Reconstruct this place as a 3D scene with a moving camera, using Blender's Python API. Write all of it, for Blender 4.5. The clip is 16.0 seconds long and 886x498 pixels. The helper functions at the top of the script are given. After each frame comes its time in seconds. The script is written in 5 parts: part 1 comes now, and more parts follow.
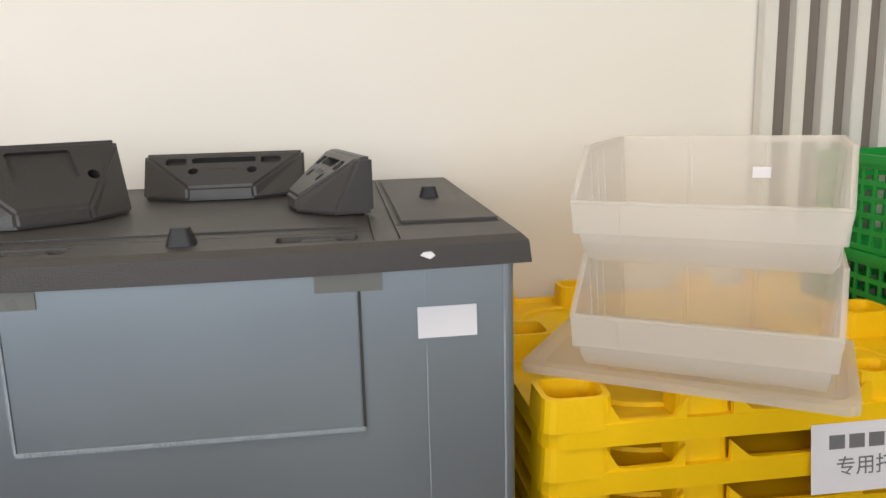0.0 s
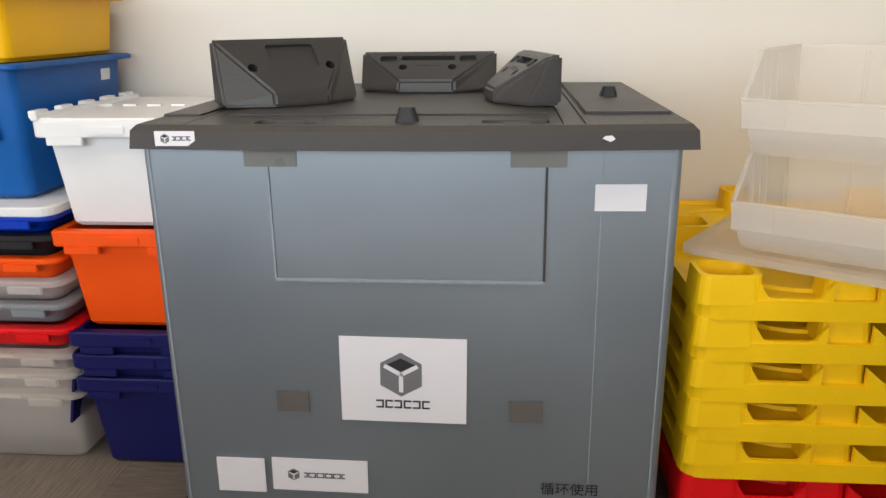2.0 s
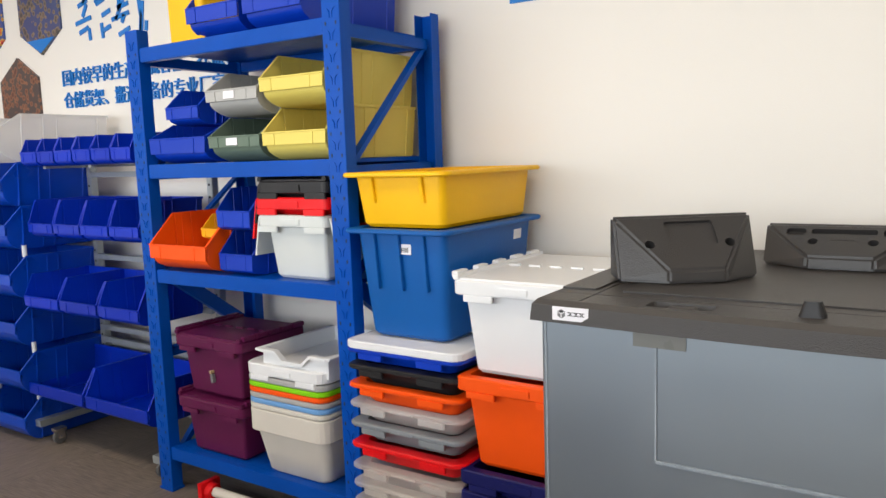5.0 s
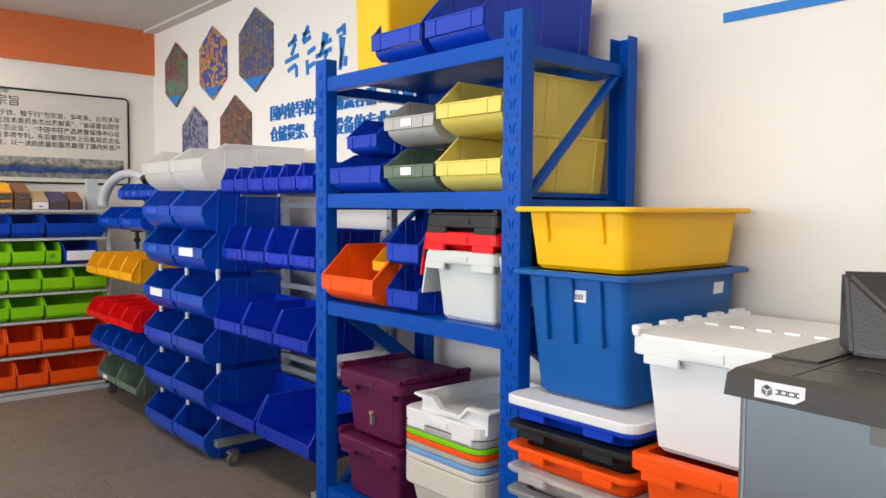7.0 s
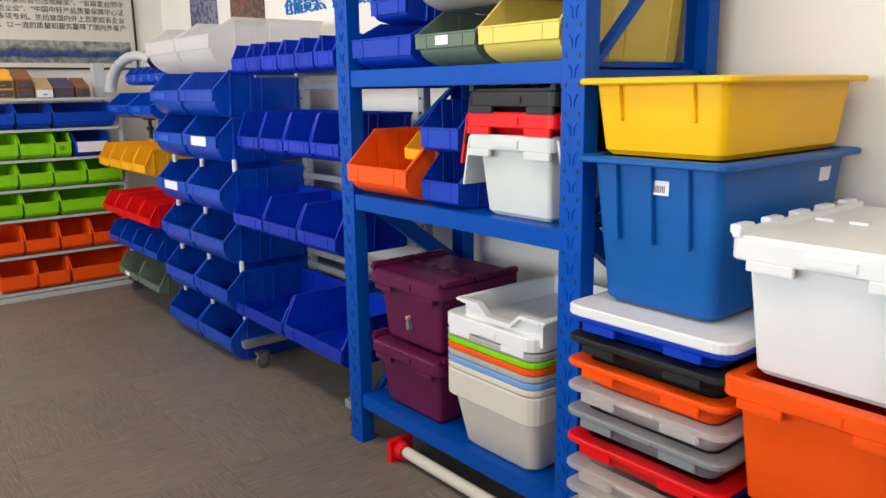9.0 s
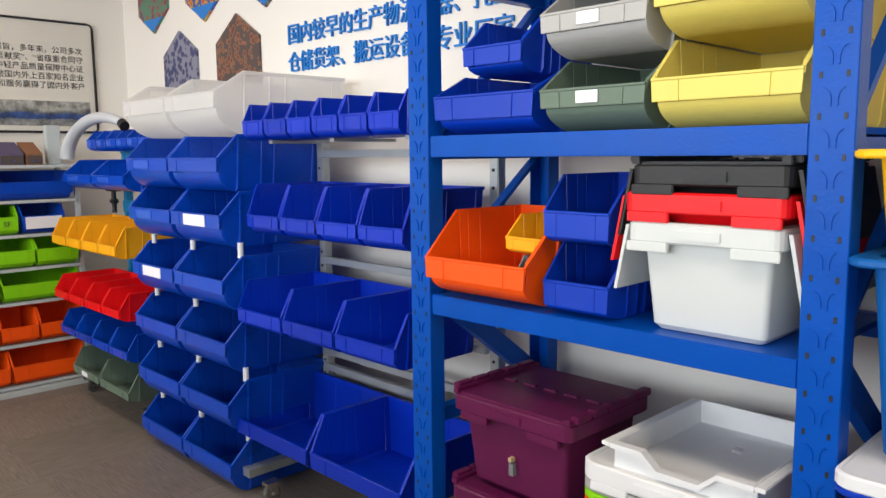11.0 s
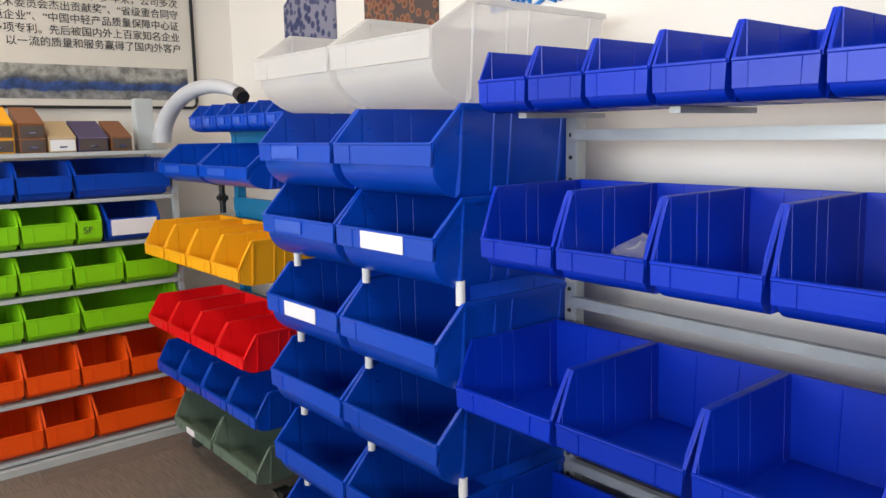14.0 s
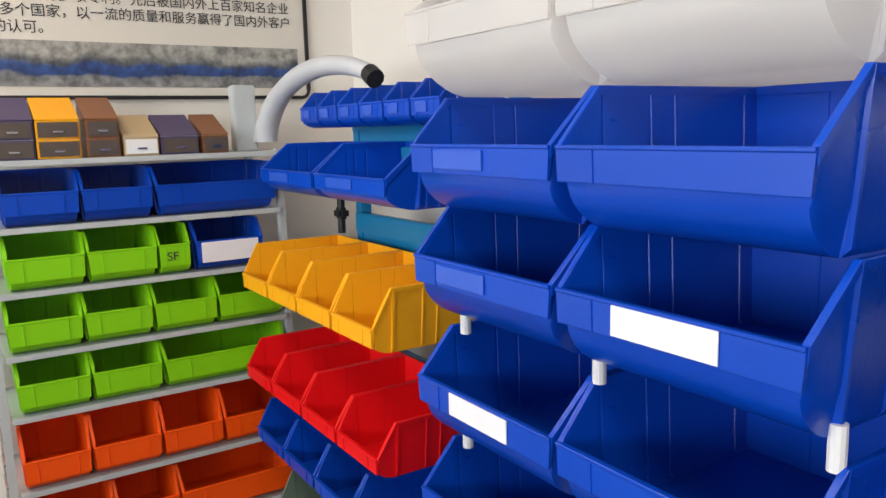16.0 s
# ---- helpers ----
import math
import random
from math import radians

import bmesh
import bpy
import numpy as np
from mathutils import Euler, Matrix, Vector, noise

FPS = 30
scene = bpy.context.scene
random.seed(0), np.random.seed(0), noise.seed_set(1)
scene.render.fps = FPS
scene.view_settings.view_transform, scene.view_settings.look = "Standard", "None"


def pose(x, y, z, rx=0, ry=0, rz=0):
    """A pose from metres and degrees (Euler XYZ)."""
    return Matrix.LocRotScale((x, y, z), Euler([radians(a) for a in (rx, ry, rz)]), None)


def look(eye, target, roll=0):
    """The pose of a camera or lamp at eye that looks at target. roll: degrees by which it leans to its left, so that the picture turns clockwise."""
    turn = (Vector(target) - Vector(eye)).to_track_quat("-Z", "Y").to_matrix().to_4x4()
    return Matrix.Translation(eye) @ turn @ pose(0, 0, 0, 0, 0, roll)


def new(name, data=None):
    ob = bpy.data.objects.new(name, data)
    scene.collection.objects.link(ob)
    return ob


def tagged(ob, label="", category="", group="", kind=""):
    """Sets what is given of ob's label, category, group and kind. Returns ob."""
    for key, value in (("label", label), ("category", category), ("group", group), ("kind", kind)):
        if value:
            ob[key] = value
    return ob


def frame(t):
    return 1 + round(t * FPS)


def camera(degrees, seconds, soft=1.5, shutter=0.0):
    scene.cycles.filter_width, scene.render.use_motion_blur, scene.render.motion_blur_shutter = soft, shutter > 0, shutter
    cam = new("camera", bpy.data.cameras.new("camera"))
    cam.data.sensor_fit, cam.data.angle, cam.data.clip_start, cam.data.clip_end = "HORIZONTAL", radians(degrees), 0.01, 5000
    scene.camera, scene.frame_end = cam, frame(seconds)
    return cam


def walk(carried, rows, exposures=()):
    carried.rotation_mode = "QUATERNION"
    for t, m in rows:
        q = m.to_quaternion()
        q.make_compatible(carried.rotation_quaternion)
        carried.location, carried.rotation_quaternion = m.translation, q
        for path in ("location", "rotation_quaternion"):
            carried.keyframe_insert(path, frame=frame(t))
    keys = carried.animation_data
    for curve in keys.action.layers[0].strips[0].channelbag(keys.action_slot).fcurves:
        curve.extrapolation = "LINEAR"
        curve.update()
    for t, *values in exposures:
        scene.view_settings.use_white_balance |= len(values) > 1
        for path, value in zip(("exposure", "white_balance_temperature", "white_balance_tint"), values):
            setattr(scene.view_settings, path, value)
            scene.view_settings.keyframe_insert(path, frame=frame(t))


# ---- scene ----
cam = camera(60.4, 16.0)
PATH = [
    (0, (0.026, 0.057, 1.338), (0.278, 2.004, 0.953), -1.5),
    (0.5, (-0.018, 0.217, 1.335), (0.166, 2.168, 0.935), -1.2),
    (1, (-0.081, 0.185, 1.339), (-0.084, 2.132, 0.881), -1.4),
    (1.5, (-0.119, -0.001, 1.32), (-0.198, 1.923, 0.779), -1.2),
    (2, (-0.05, -0.238, 1.316), (-0.206, 1.668, 0.733), -0.7),
    (2.5, (-0.014, -0.445, 1.339), (-0.197, 1.466, 0.779), -1.3),
    (3, (-0.042, -0.605, 1.343), (-0.214, 1.319, 0.825), -2.4),
    (3.5, (-0.059, -0.659, 1.352), (-0.318, 1.266, 0.875), -2.5),
    (4, (-0.039, -0.509, 1.382), (-0.623, 1.36, 0.973), -1.7),
    (4.5, (0.012, -0.324, 1.395), (-0.917, 1.42, 1.087), -0.9),
    (5, (-0.043, -0.237, 1.447), (-1.145, 1.414, 1.201), -1.9),
    (5.2, (-0.075, -0.189, 1.458), (-1.246, 1.419, 1.244), -2.1),
    (7.3, (-0.168, 0.055, 1.388), (-1.683, 1.355, 1.269), 0.8),
    (7.5, (-0.177, 0.064, 1.389), (-1.692, 1.355, 1.186), 0.1),
    (8, (-0.213, 0.1, 1.387), (-1.726, 1.353, 1.009), -0.9),
    (8.2, (-0.261, 0.147, 1.377), (-1.776, 1.366, 0.912), -1.7),
    (10.3, (-0.962, 0.293, 1.382), (-2.454, 1.599, 1.124), 0.3),
    (10.5, (-1.066, 0.305, 1.384), (-2.54, 1.635, 1.14), -0.3),
    (11, (-1.303, 0.3, 1.397), (-2.725, 1.683, 1.148), -0.6),
    (11.5, (-1.526, 0.323, 1.383), (-2.982, 1.66, 1.081), 0.6),
    (12, (-1.753, 0.406, 1.392), (-3.267, 1.672, 1.065), 0.6),
    (12.5, (-2.007, 0.456, 1.394), (-3.513, 1.731, 1.07), -0.8),
    (13, (-2.262, 0.48, 1.409), (-3.742, 1.788, 1.098), -1.8),
    (13.5, (-2.479, 0.557, 1.414), (-3.976, 1.845, 1.099), -1.2),
    (14, (-2.661, 0.621, 1.414), (-4.178, 1.888, 1.11), -1.0),
    (14.5, (-2.914, 0.675, 1.418), (-4.395, 1.983, 1.106), -2.6),
    (15, (-3.156, 0.709, 1.433), (-4.604, 2.05, 1.109), -3.0),
    (15.5, (-3.371, 0.818, 1.424), (-4.917, 2.046, 1.101), -1.1),
    (16, (-3.561, 0.952, 1.421), (-5.225, 2.016, 1.106), -1.5),
]
walk(cam, [(t, look(eye, target, roll)) for t, eye, target, roll in PATH], exposures=((0.0, -0.16), (4.0, -0.12), (7.5, -0.02), (10.5, 0.05), (12.5, 0.13), (14.5, 0.12), (16.0, 0.14)))

# ---- world, sun, lights ----
world = bpy.data.worlds.new("world")
scene.world = world
world.use_nodes = True
wn = world.node_tree.nodes
sky = wn.new("ShaderNodeTexSky")
sky.sky_type, sky.sun_disc = "NISHITA", False
sky.sun_elevation, sky.sun_rotation = radians(48), radians(150)
world.node_tree.links.new(sky.outputs[0], wn["Background"].inputs[0])
wn["Background"].inputs[1].default_value = 0.12

NORTH, WEST, SOUTH, EAST, TOP = 2.46, -6.60, -3.4, 4.2, 2.83


def area(name, m, sx, sy, watts, color):
    d = bpy.data.lights.new(name, "AREA")
    d.shape, d.size, d.size_y, d.energy, d.color = "RECTANGLE", sx, sy, watts, color
    ob = new(name, d)
    ob.matrix_world = m
    return ob


# daylight of the window band, and the warm ceiling troughs
area("window_daylight", look((-2.3, SOUTH + 0.12, 1.75), (-2.3, 3, 1.3)), 7.8, 1.5, 300, (0.895, 0.935, 0.97))
area("ceiling_light", pose(-1.75, 0.62, TOP - 0.035), 9.6, 0.5, 84, (1.0, 0.87, 0.71))

# ---- materials ----


def mat(name, color, rough=0.45, var=0.12, scale=6.0, bump=0.04, metal=0.0, fine=90.0, spec=0.3, per_object=0.0):
    m = bpy.data.materials.new(name)
    m.use_nodes = True
    n, l = m.node_tree.nodes, m.node_tree.links
    p = n["Principled BSDF"]
    p.inputs["Metallic"].default_value = metal
    p.inputs["Specular IOR Level"].default_value = spec
    co = n.new("ShaderNodeTexCoord")
    big, small = n.new("ShaderNodeTexNoise"), n.new("ShaderNodeTexNoise")
    big.inputs["Scale"].default_value, small.inputs["Scale"].default_value = scale, fine
    big.inputs["Detail"].default_value = 4
    l.new(co.outputs["Object"], big.inputs["Vector"])
    l.new(co.outputs["Object"], small.inputs["Vector"])
    r = n.new("ShaderNodeMapRange")
    r.inputs["To Min"].default_value, r.inputs["To Max"].default_value = 1 - var, 1 + var
    l.new(big.outputs[0], r.inputs["Value"])
    hsv = n.new("ShaderNodeHueSaturation")
    hsv.inputs["Color"].default_value = (*color, 1)
    if per_object:
        oi, q, mu = n.new("ShaderNodeObjectInfo"), n.new("ShaderNodeMapRange"), n.new("ShaderNodeMath")
        mu.operation = "MULTIPLY"
        q.inputs["To Min"].default_value, q.inputs["To Max"].default_value = 1 - per_object, 1 + per_object
        l.new(oi.outputs["Random"], q.inputs["Value"])
        l.new(q.outputs[0], mu.inputs[0])
        l.new(r.outputs[0], mu.inputs[1])
        l.new(mu.outputs[0], hsv.inputs["Value"])
    else:
        l.new(r.outputs[0], hsv.inputs["Value"])
    l.new(hsv.outputs[0], p.inputs["Base Color"])
    rr = n.new("ShaderNodeMapRange")
    rr.inputs["To Min"].default_value, rr.inputs["To Max"].default_value = max(0.05, rough - 0.1), min(1, rough + 0.12)
    l.new(big.outputs[0], rr.inputs["Value"])
    l.new(rr.outputs[0], p.inputs["Roughness"])
    b = n.new("ShaderNodeBump")
    b.inputs["Strength"].default_value, b.inputs["Distance"].default_value = bump, 0.01
    l.new(small.outputs[0], b.inputs["Height"])
    l.new(b.outputs[0], p.inputs["Normal"])
    return m


def clear_mat(name, color, alpha, rough=0.4):
    """Milky see-through plastic: a diffuse and translucent sheet with holes of plain sight."""
    m = mat(name, color, rough, 0.06, 4, 0.03)
    n, l = m.node_tree.nodes, m.node_tree.links
    p, out = n["Principled BSDF"], n["Material Output"]
    tl, tp, a, b = n.new("ShaderNodeBsdfTranslucent"), n.new("ShaderNodeBsdfTransparent"), n.new("ShaderNodeMixShader"), n.new("ShaderNodeMixShader")
    tl.inputs[0].default_value = (*color, 1)
    a.inputs[0].default_value, b.inputs[0].default_value = 0.55, alpha
    l.new(p.outputs[0], a.inputs[1])
    l.new(tl.outputs[0], a.inputs[2])
    l.new(tp.outputs[0], b.inputs[1])
    l.new(a.outputs[0], b.inputs[2])
    l.new(b.outputs[0], out.inputs["Surface"])
    return m


def flat_mat(name, color, rough=0.6):
    return mat(name, color, rough, 0.05, 12, 0.02)


M_WALL = mat("wall_paint", (0.80, 0.77, 0.72), 0.8, 0.03, 1.2, 0.05, fine=220)
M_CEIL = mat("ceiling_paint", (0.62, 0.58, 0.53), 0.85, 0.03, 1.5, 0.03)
M_ORANGE_BAND = mat("orange_panel", (0.62, 0.16, 0.05), 0.45, 0.08, 2)
M_BLUE = mat("cobalt_plastic", (0.001, 0.055, 0.46), 0.30, 0.12, 5, 0.05, spec=0.4, per_object=0.12)
M_BLUE2 = mat("royal_blue_plastic", (0.001, 0.038, 0.43), 0.4, 0.1, 5, 0.05, per_object=0.1)
M_TUB_BLUE = mat("blue_tub_plastic", (0.002, 0.095, 0.36), 0.42, 0.12, 4, 0.06)
M_BLUE3 = mat("deep_blue_plastic", (0.0005, 0.027, 0.44), 0.32, 0.12, 5, 0.05, spec=0.32, per_object=0.12)
M_NAVY = mat("navy_plastic", (0.006, 0.008, 0.095), 0.42, 0.12, 5, 0.05)
M_STEEL_BLUE = mat("blue_powder_coat", (0.0005, 0.068, 0.40), 0.32, 0.15, 7, 0.08, fine=160, spec=0.14)
M_YELLOW = mat("yellow_plastic", (0.86, 0.47, 0.002), 0.42, 0.1, 4, 0.05)
M_PALLET = mat("pallet_yellow", (0.94, 0.58, 0.003), 0.48, 0.12, 5, 0.08)
M_PALE_YELLOW = mat("pale_yellow_plastic", (0.70, 0.58, 0.13), 0.45, 0.1, 5, 0.05)
M_AMBER = mat("amber_plastic", (0.88, 0.40, 0.01), 0.4, 0.08, 5, 0.04)
M_ORANGE = mat("orange_plastic", (0.92, 0.09, 0.003), 0.42, 0.1, 5, 0.04)
M_RED = mat("red_plastic", (0.76, 0.006, 0.01), 0.38, 0.1, 5, 0.04)
M_GREEN = mat("lime_plastic", (0.23, 0.62, 0.006), 0.42, 0.1, 5, 0.04)
M_CRATE_GREEN = mat("green_crate_plastic", (0.01, 0.30, 0.045), 0.4, 0.1, 5, 0.04)
M_SAGE = mat("sage_grey_plastic", (0.12, 0.17, 0.13), 0.5, 0.1, 5, 0.05)
M_GREY = mat("light_grey_plastic", (0.40, 0.40, 0.39), 0.5, 0.08, 5, 0.05)
M_MIDGREY = mat("grey_plastic", (0.22, 0.24, 0.26), 0.5, 0.08, 5, 0.05)
M_PURPLE = mat("burgundy_plastic", (0.105, 0.008, 0.055), 0.38, 0.12, 5, 0.05)
M_WHITE = mat("white_plastic", (0.76, 0.77, 0.78), 0.42, 0.05, 4, 0.04)
M_CREAM = mat("cream_plastic", (0.66, 0.62, 0.55), 0.5, 0.07, 4, 0.05)
M_BLACK = mat("black_plastic", (0.018, 0.018, 0.020), 0.42, 0.2, 5, 0.06)
M_LID = mat("charcoal_grained_plastic", (0.041, 0.037, 0.035), 0.42, 0.18, 3, 0.25, fine=420, spec=0.5)
M_SLEEVE = mat("grey_sleeve_board", (0.29, 0.335, 0.375), 0.42, 0.07, 2.2, 0.015, metal=0.75, fine=140, spec=0.6)
M_TAPE = mat("packing_tape", (0.22, 0.22, 0.205), 0.3, 0.1, 10, 0.05)
M_OLDTAPE = mat("old_tape", (0.13, 0.12, 0.112), 0.35, 0.1, 10, 0.05)
M_PALE = mat("pale_grey_plastic", (0.60, 0.63, 0.62), 0.45, 0.06, 4, 0.04)
M_PAPER = mat("printer_paper", (0.80, 0.79, 0.83), 0.75, 0.03, 8, 0.03)
M_INK = flat_mat("black_ink", (0.03, 0.03, 0.035))
M_INKG = flat_mat("grey_ink", (0.18, 0.18, 0.19))
M_TEXT = flat_mat("blue_lettering", (0.012, 0.19, 0.60), 0.4)
M_ZINC = mat("galvanised_steel", (0.42, 0.45, 0.46), 0.42, 0.15, 20, 0.06, metal=0.6)
M_SHELF = mat("grey_shelf_enamel", (0.48, 0.52, 0.53), 0.45, 0.1, 8, 0.05)
M_LBLUE = mat("light_blue_plastic", (0.16, 0.36, 0.68), 0.45)
M_RUBBER = mat("castor_rubber", (0.10, 0.10, 0.10), 0.6)
M_CHROME = mat("chrome", (0.6, 0.6, 0.6), 0.25, 0.1, 8, 0.02, metal=1.0)
M_CLEAR = clear_mat("milky_clear_plastic", (0.90, 0.90, 0.89), 0.52)
M_CLEAR2 = clear_mat("clear_tub_plastic", (0.95, 0.92, 0.88), 0.40)
M_FILM = clear_mat("clear_film", (0.85, 0.88, 0.9), 0.25, 0.2)
M_HOLDER = mat("label_window", (0.03, 0.10, 0.55), 0.2, 0.1, 10, 0.03)
M_TURQ = mat("turquoise_panel", (0.01, 0.20, 0.42), 0.4, 0.1, 6, 0.05)
M_SLAT = mat("white_slat_paint", (0.72, 0.70, 0.66), 0.6, 0.05)
M_SLAT_BACK = mat("taupe_backing", (0.22, 0.19, 0.165), 0.7, 0.1)
M_WOODCARD = mat("cardboard", (0.40, 0.27, 0.15), 0.8, 0.12)
M_GLASSFRAME = mat("window_aluminium", (0.5, 0.5, 0.5), 0.4, metal=0.5)
M_TUBE = mat("grey_hose", (0.50, 0.52, 0.56), 0.5)
M_BROWNBOX = mat("brown_drawer_plastic", (0.23, 0.095, 0.04), 0.3, 0.1, 8)
M_PURPBOX = mat("violet_drawer_plastic", (0.085, 0.065, 0.14), 0.35, 0.1, 8)
M_TANBOX = mat("tan_drawer_plastic", (0.50, 0.38, 0.22), 0.4, 0.1, 8)
M_DARKCLEAR = mat("smoked_drawer_front", (0.10, 0.08, 0.07), 0.15, 0.2, 20)


def floor_mat():
    """Woven vinyl with fine parallel threads; each tile's own turn comes from the mesh."""
    m = bpy.data.materials.new("woven_vinyl")
    m.use_nodes = True
    n, l = m.node_tree.nodes, m.node_tree.links
    p = n["Principled BSDF"]
    co, mp, nz, big = n.new("ShaderNodeTexCoord"), n.new("ShaderNodeMapping"), n.new("ShaderNodeTexNoise"), n.new("ShaderNodeTexNoise")
    mp.inputs["Scale"].default_value = (9, 190, 9)
    l.new(co.outputs["Object"], mp.inputs[0])
    l.new(mp.outputs[0], nz.inputs["Vector"])
    nz.inputs["Scale"].default_value, nz.inputs["Detail"].default_value = 1.0, 3
    big.inputs["Scale"].default_value = 2.5
    l.new(co.outputs["Object"], big.inputs["Vector"])
    cr = n.new("ShaderNodeValToRGB")
    cr.color_ramp.elements[0].position, cr.color_ramp.elements[1].position = 0.3, 0.72
    cr.color_ramp.elements[0].color, cr.color_ramp.elements[1].color = (0.100, 0.082, 0.068, 1), (0.205, 0.170, 0.142, 1)
    l.new(nz.outputs[0], cr.inputs[0])
    oi, q, mu, hsv = n.new("ShaderNodeObjectInfo"), n.new("ShaderNodeMapRange"), n.new("ShaderNodeMath"), n.new("ShaderNodeHueSaturation")
    q.inputs["To Min"].default_value, q.inputs["To Max"].default_value = 0.92, 1.08
    l.new(oi.outputs["Random"], q.inputs["Value"])
    mu.operation = "MULTIPLY_ADD"
    mu.inputs[1].default_value = 0.3
    l.new(big.outputs[0], mu.inputs[0])
    l.new(q.outputs[0], mu.inputs[2])
    l.new(mu.outputs[0], hsv.inputs["Value"])
    l.new(cr.outputs[0], hsv.inputs["Color"])
    l.new(hsv.outputs[0], p.inputs["Base Color"])
    p.inputs["Roughness"].default_value = 0.55
    b = n.new("ShaderNodeBump")
    b.inputs["Strength"].default_value, b.inputs["Distance"].default_value = 0.3, 0.002
    l.new(nz.outputs[0], b.inputs["Height"])
    l.new(b.outputs[0], p.inputs["Normal"])
    return m


M_FLOOR = floor_mat()


def picture_mat(name, a, b, c, scale):
    """A printed photograph too small to read: cells of three inks."""
    m = bpy.data.materials.new(name)
    m.use_nodes = True
    n, l = m.node_tree.nodes, m.node_tree.links
    co, v, nz, cr = n.new("ShaderNodeTexCoord"), n.new("ShaderNodeTexVoronoi"), n.new("ShaderNodeTexNoise"), n.new("ShaderNodeValToRGB")
    v.inputs["Scale"].default_value, nz.inputs["Scale"].default_value = scale, scale * 0.3
    l.new(co.outputs["Object"], v.inputs["Vector"])
    l.new(co.outputs["Object"], nz.inputs["Vector"])
    mx = n.new("ShaderNodeMath")
    l.new(v.outputs["Distance"], mx.inputs[0])
    l.new(nz.outputs[0], mx.inputs[1])
    l.new(mx.outputs[0], cr.inputs[0])
    e = cr.color_ramp.elements
    e[0].position, e[0].color = 0.66, (*a, 1)
    e[1].position, e[1].color = 1.28, (*c, 1)
    k = e.new(0.95)
    k.color = (*b, 1)
    l.new(cr.outputs[0], n["Principled BSDF"].inputs["Base Color"])
    n["Principled BSDF"].inputs["Roughness"].default_value = 0.3
    return m


def hall_photo_mat():
    """A printed photo of a hall: pale ceiling, a heap of blue goods, a grey floor."""
    m = bpy.data.materials.new("hall_photo")
    m.use_nodes = True
    n, l = m.node_tree.nodes, m.node_tree.links
    co, mp, a, b, sep, mix, cr = (n.new("ShaderNode" + k) for k in ("TexCoord", "Mapping", "TexNoise", "TexNoise", "SeparateXYZ", "Math", "ValToRGB"))
    l.new(co.outputs["Generated"], mp.inputs[0])
    mp.inputs["Scale"].default_value = (1, 9, 1)
    l.new(mp.outputs[0], a.inputs["Vector"])
    a.inputs["Scale"].default_value, a.inputs["Detail"].default_value = 2.2, 6
    l.new(co.outputs["Object"], b.inputs["Vector"])
    b.inputs["Scale"].default_value, b.inputs["Detail"].default_value = 30, 5
    l.new(co.outputs["Generated"], sep.inputs[0])
    mix.operation = "MULTIPLY_ADD"
    mix.inputs[1].default_value = 0.45
    l.new(a.outputs[0], mix.inputs[0])
    l.new(sep.outputs["Z"], mix.inputs[2])
    l.new(mix.outputs[0], cr.inputs[0])
    stops = ((0.30, (0.22, 0.22, 0.22)), (0.46, (0.16, 0.17, 0.18)), (0.52, (0.02, 0.05, 0.17)), (0.70, (0.03, 0.07, 0.22)), (0.78, (0.10, 0.11, 0.12)), (0.95, (0.30, 0.30, 0.28)))
    e = cr.color_ramp.elements
    e[0].position, e[1].position = stops[0][0], stops[-1][0]
    e[0].color, e[1].color = (*stops[0][1], 1), (*stops[-1][1], 1)
    for p, c in stops[1:-1]:
        e.new(p).color = (*c, 1)
    hsv, q = n.new("ShaderNodeHueSaturation"), n.new("ShaderNodeMapRange")
    q.inputs["From Min"].default_value, q.inputs["From Max"].default_value = 0.3, 0.7
    q.inputs["To Min"].default_value, q.inputs["To Max"].default_value = 0.45, 1.5
    l.new(b.outputs[0], q.inputs["Value"])
    l.new(q.outputs[0], hsv.inputs["Value"])
    l.new(cr.outputs[0], hsv.inputs["Color"])
    l.new(hsv.outputs[0], n["Principled BSDF"].inputs["Base Color"])
    n["Principled BSDF"].inputs["Roughness"].default_value = 0.3
    return m


# ---- mesh helpers ----


def quad_prism(bm, bottom, top):
    """A closed block from a loop of points below and one of the same length above."""
    a, b = [bm.verts.new(p) for p in bottom], [bm.verts.new(p) for p in top]
    k = len(a)
    bm.faces.new(a[::-1])
    bm.faces.new(b)
    for i in range(k):
        bm.faces.new((a[i], a[(i + 1) % k], b[(i + 1) % k], b[i]))
    return a + b


def box(bm, x0, x1, y0, y1, z0, z1, taper=0.0):
    """A block; taper narrows its foot by that share."""
    cx, cy, s = (x0 + x1) / 2, (y0 + y1) / 2, 1 - taper
    lo = [(cx + (x - cx) * s, cy + (y - cy) * s, z0) for x, y in ((x0, y0), (x1, y0), (x1, y1), (x0, y1))]
    return quad_prism(bm, lo, [(x0, y0, z1), (x1, y0, z1), (x1, y1, z1), (x0, y1, z1)])


def rod(bm, p0, p1, r, n=10, r2=None):
    p0, p1 = Vector(p0), Vector(p1)
    d = (p1 - p0).normalized()
    u = d.orthogonal().normalized()
    w = d.cross(u)
    ring = lambda c, q: [c + (u * math.cos(2 * math.pi * i / n) + w * math.sin(2 * math.pi * i / n)) * q for i in range(n)]
    quad_prism(bm, ring(p0, r), ring(p1, r if r2 is None else r2))


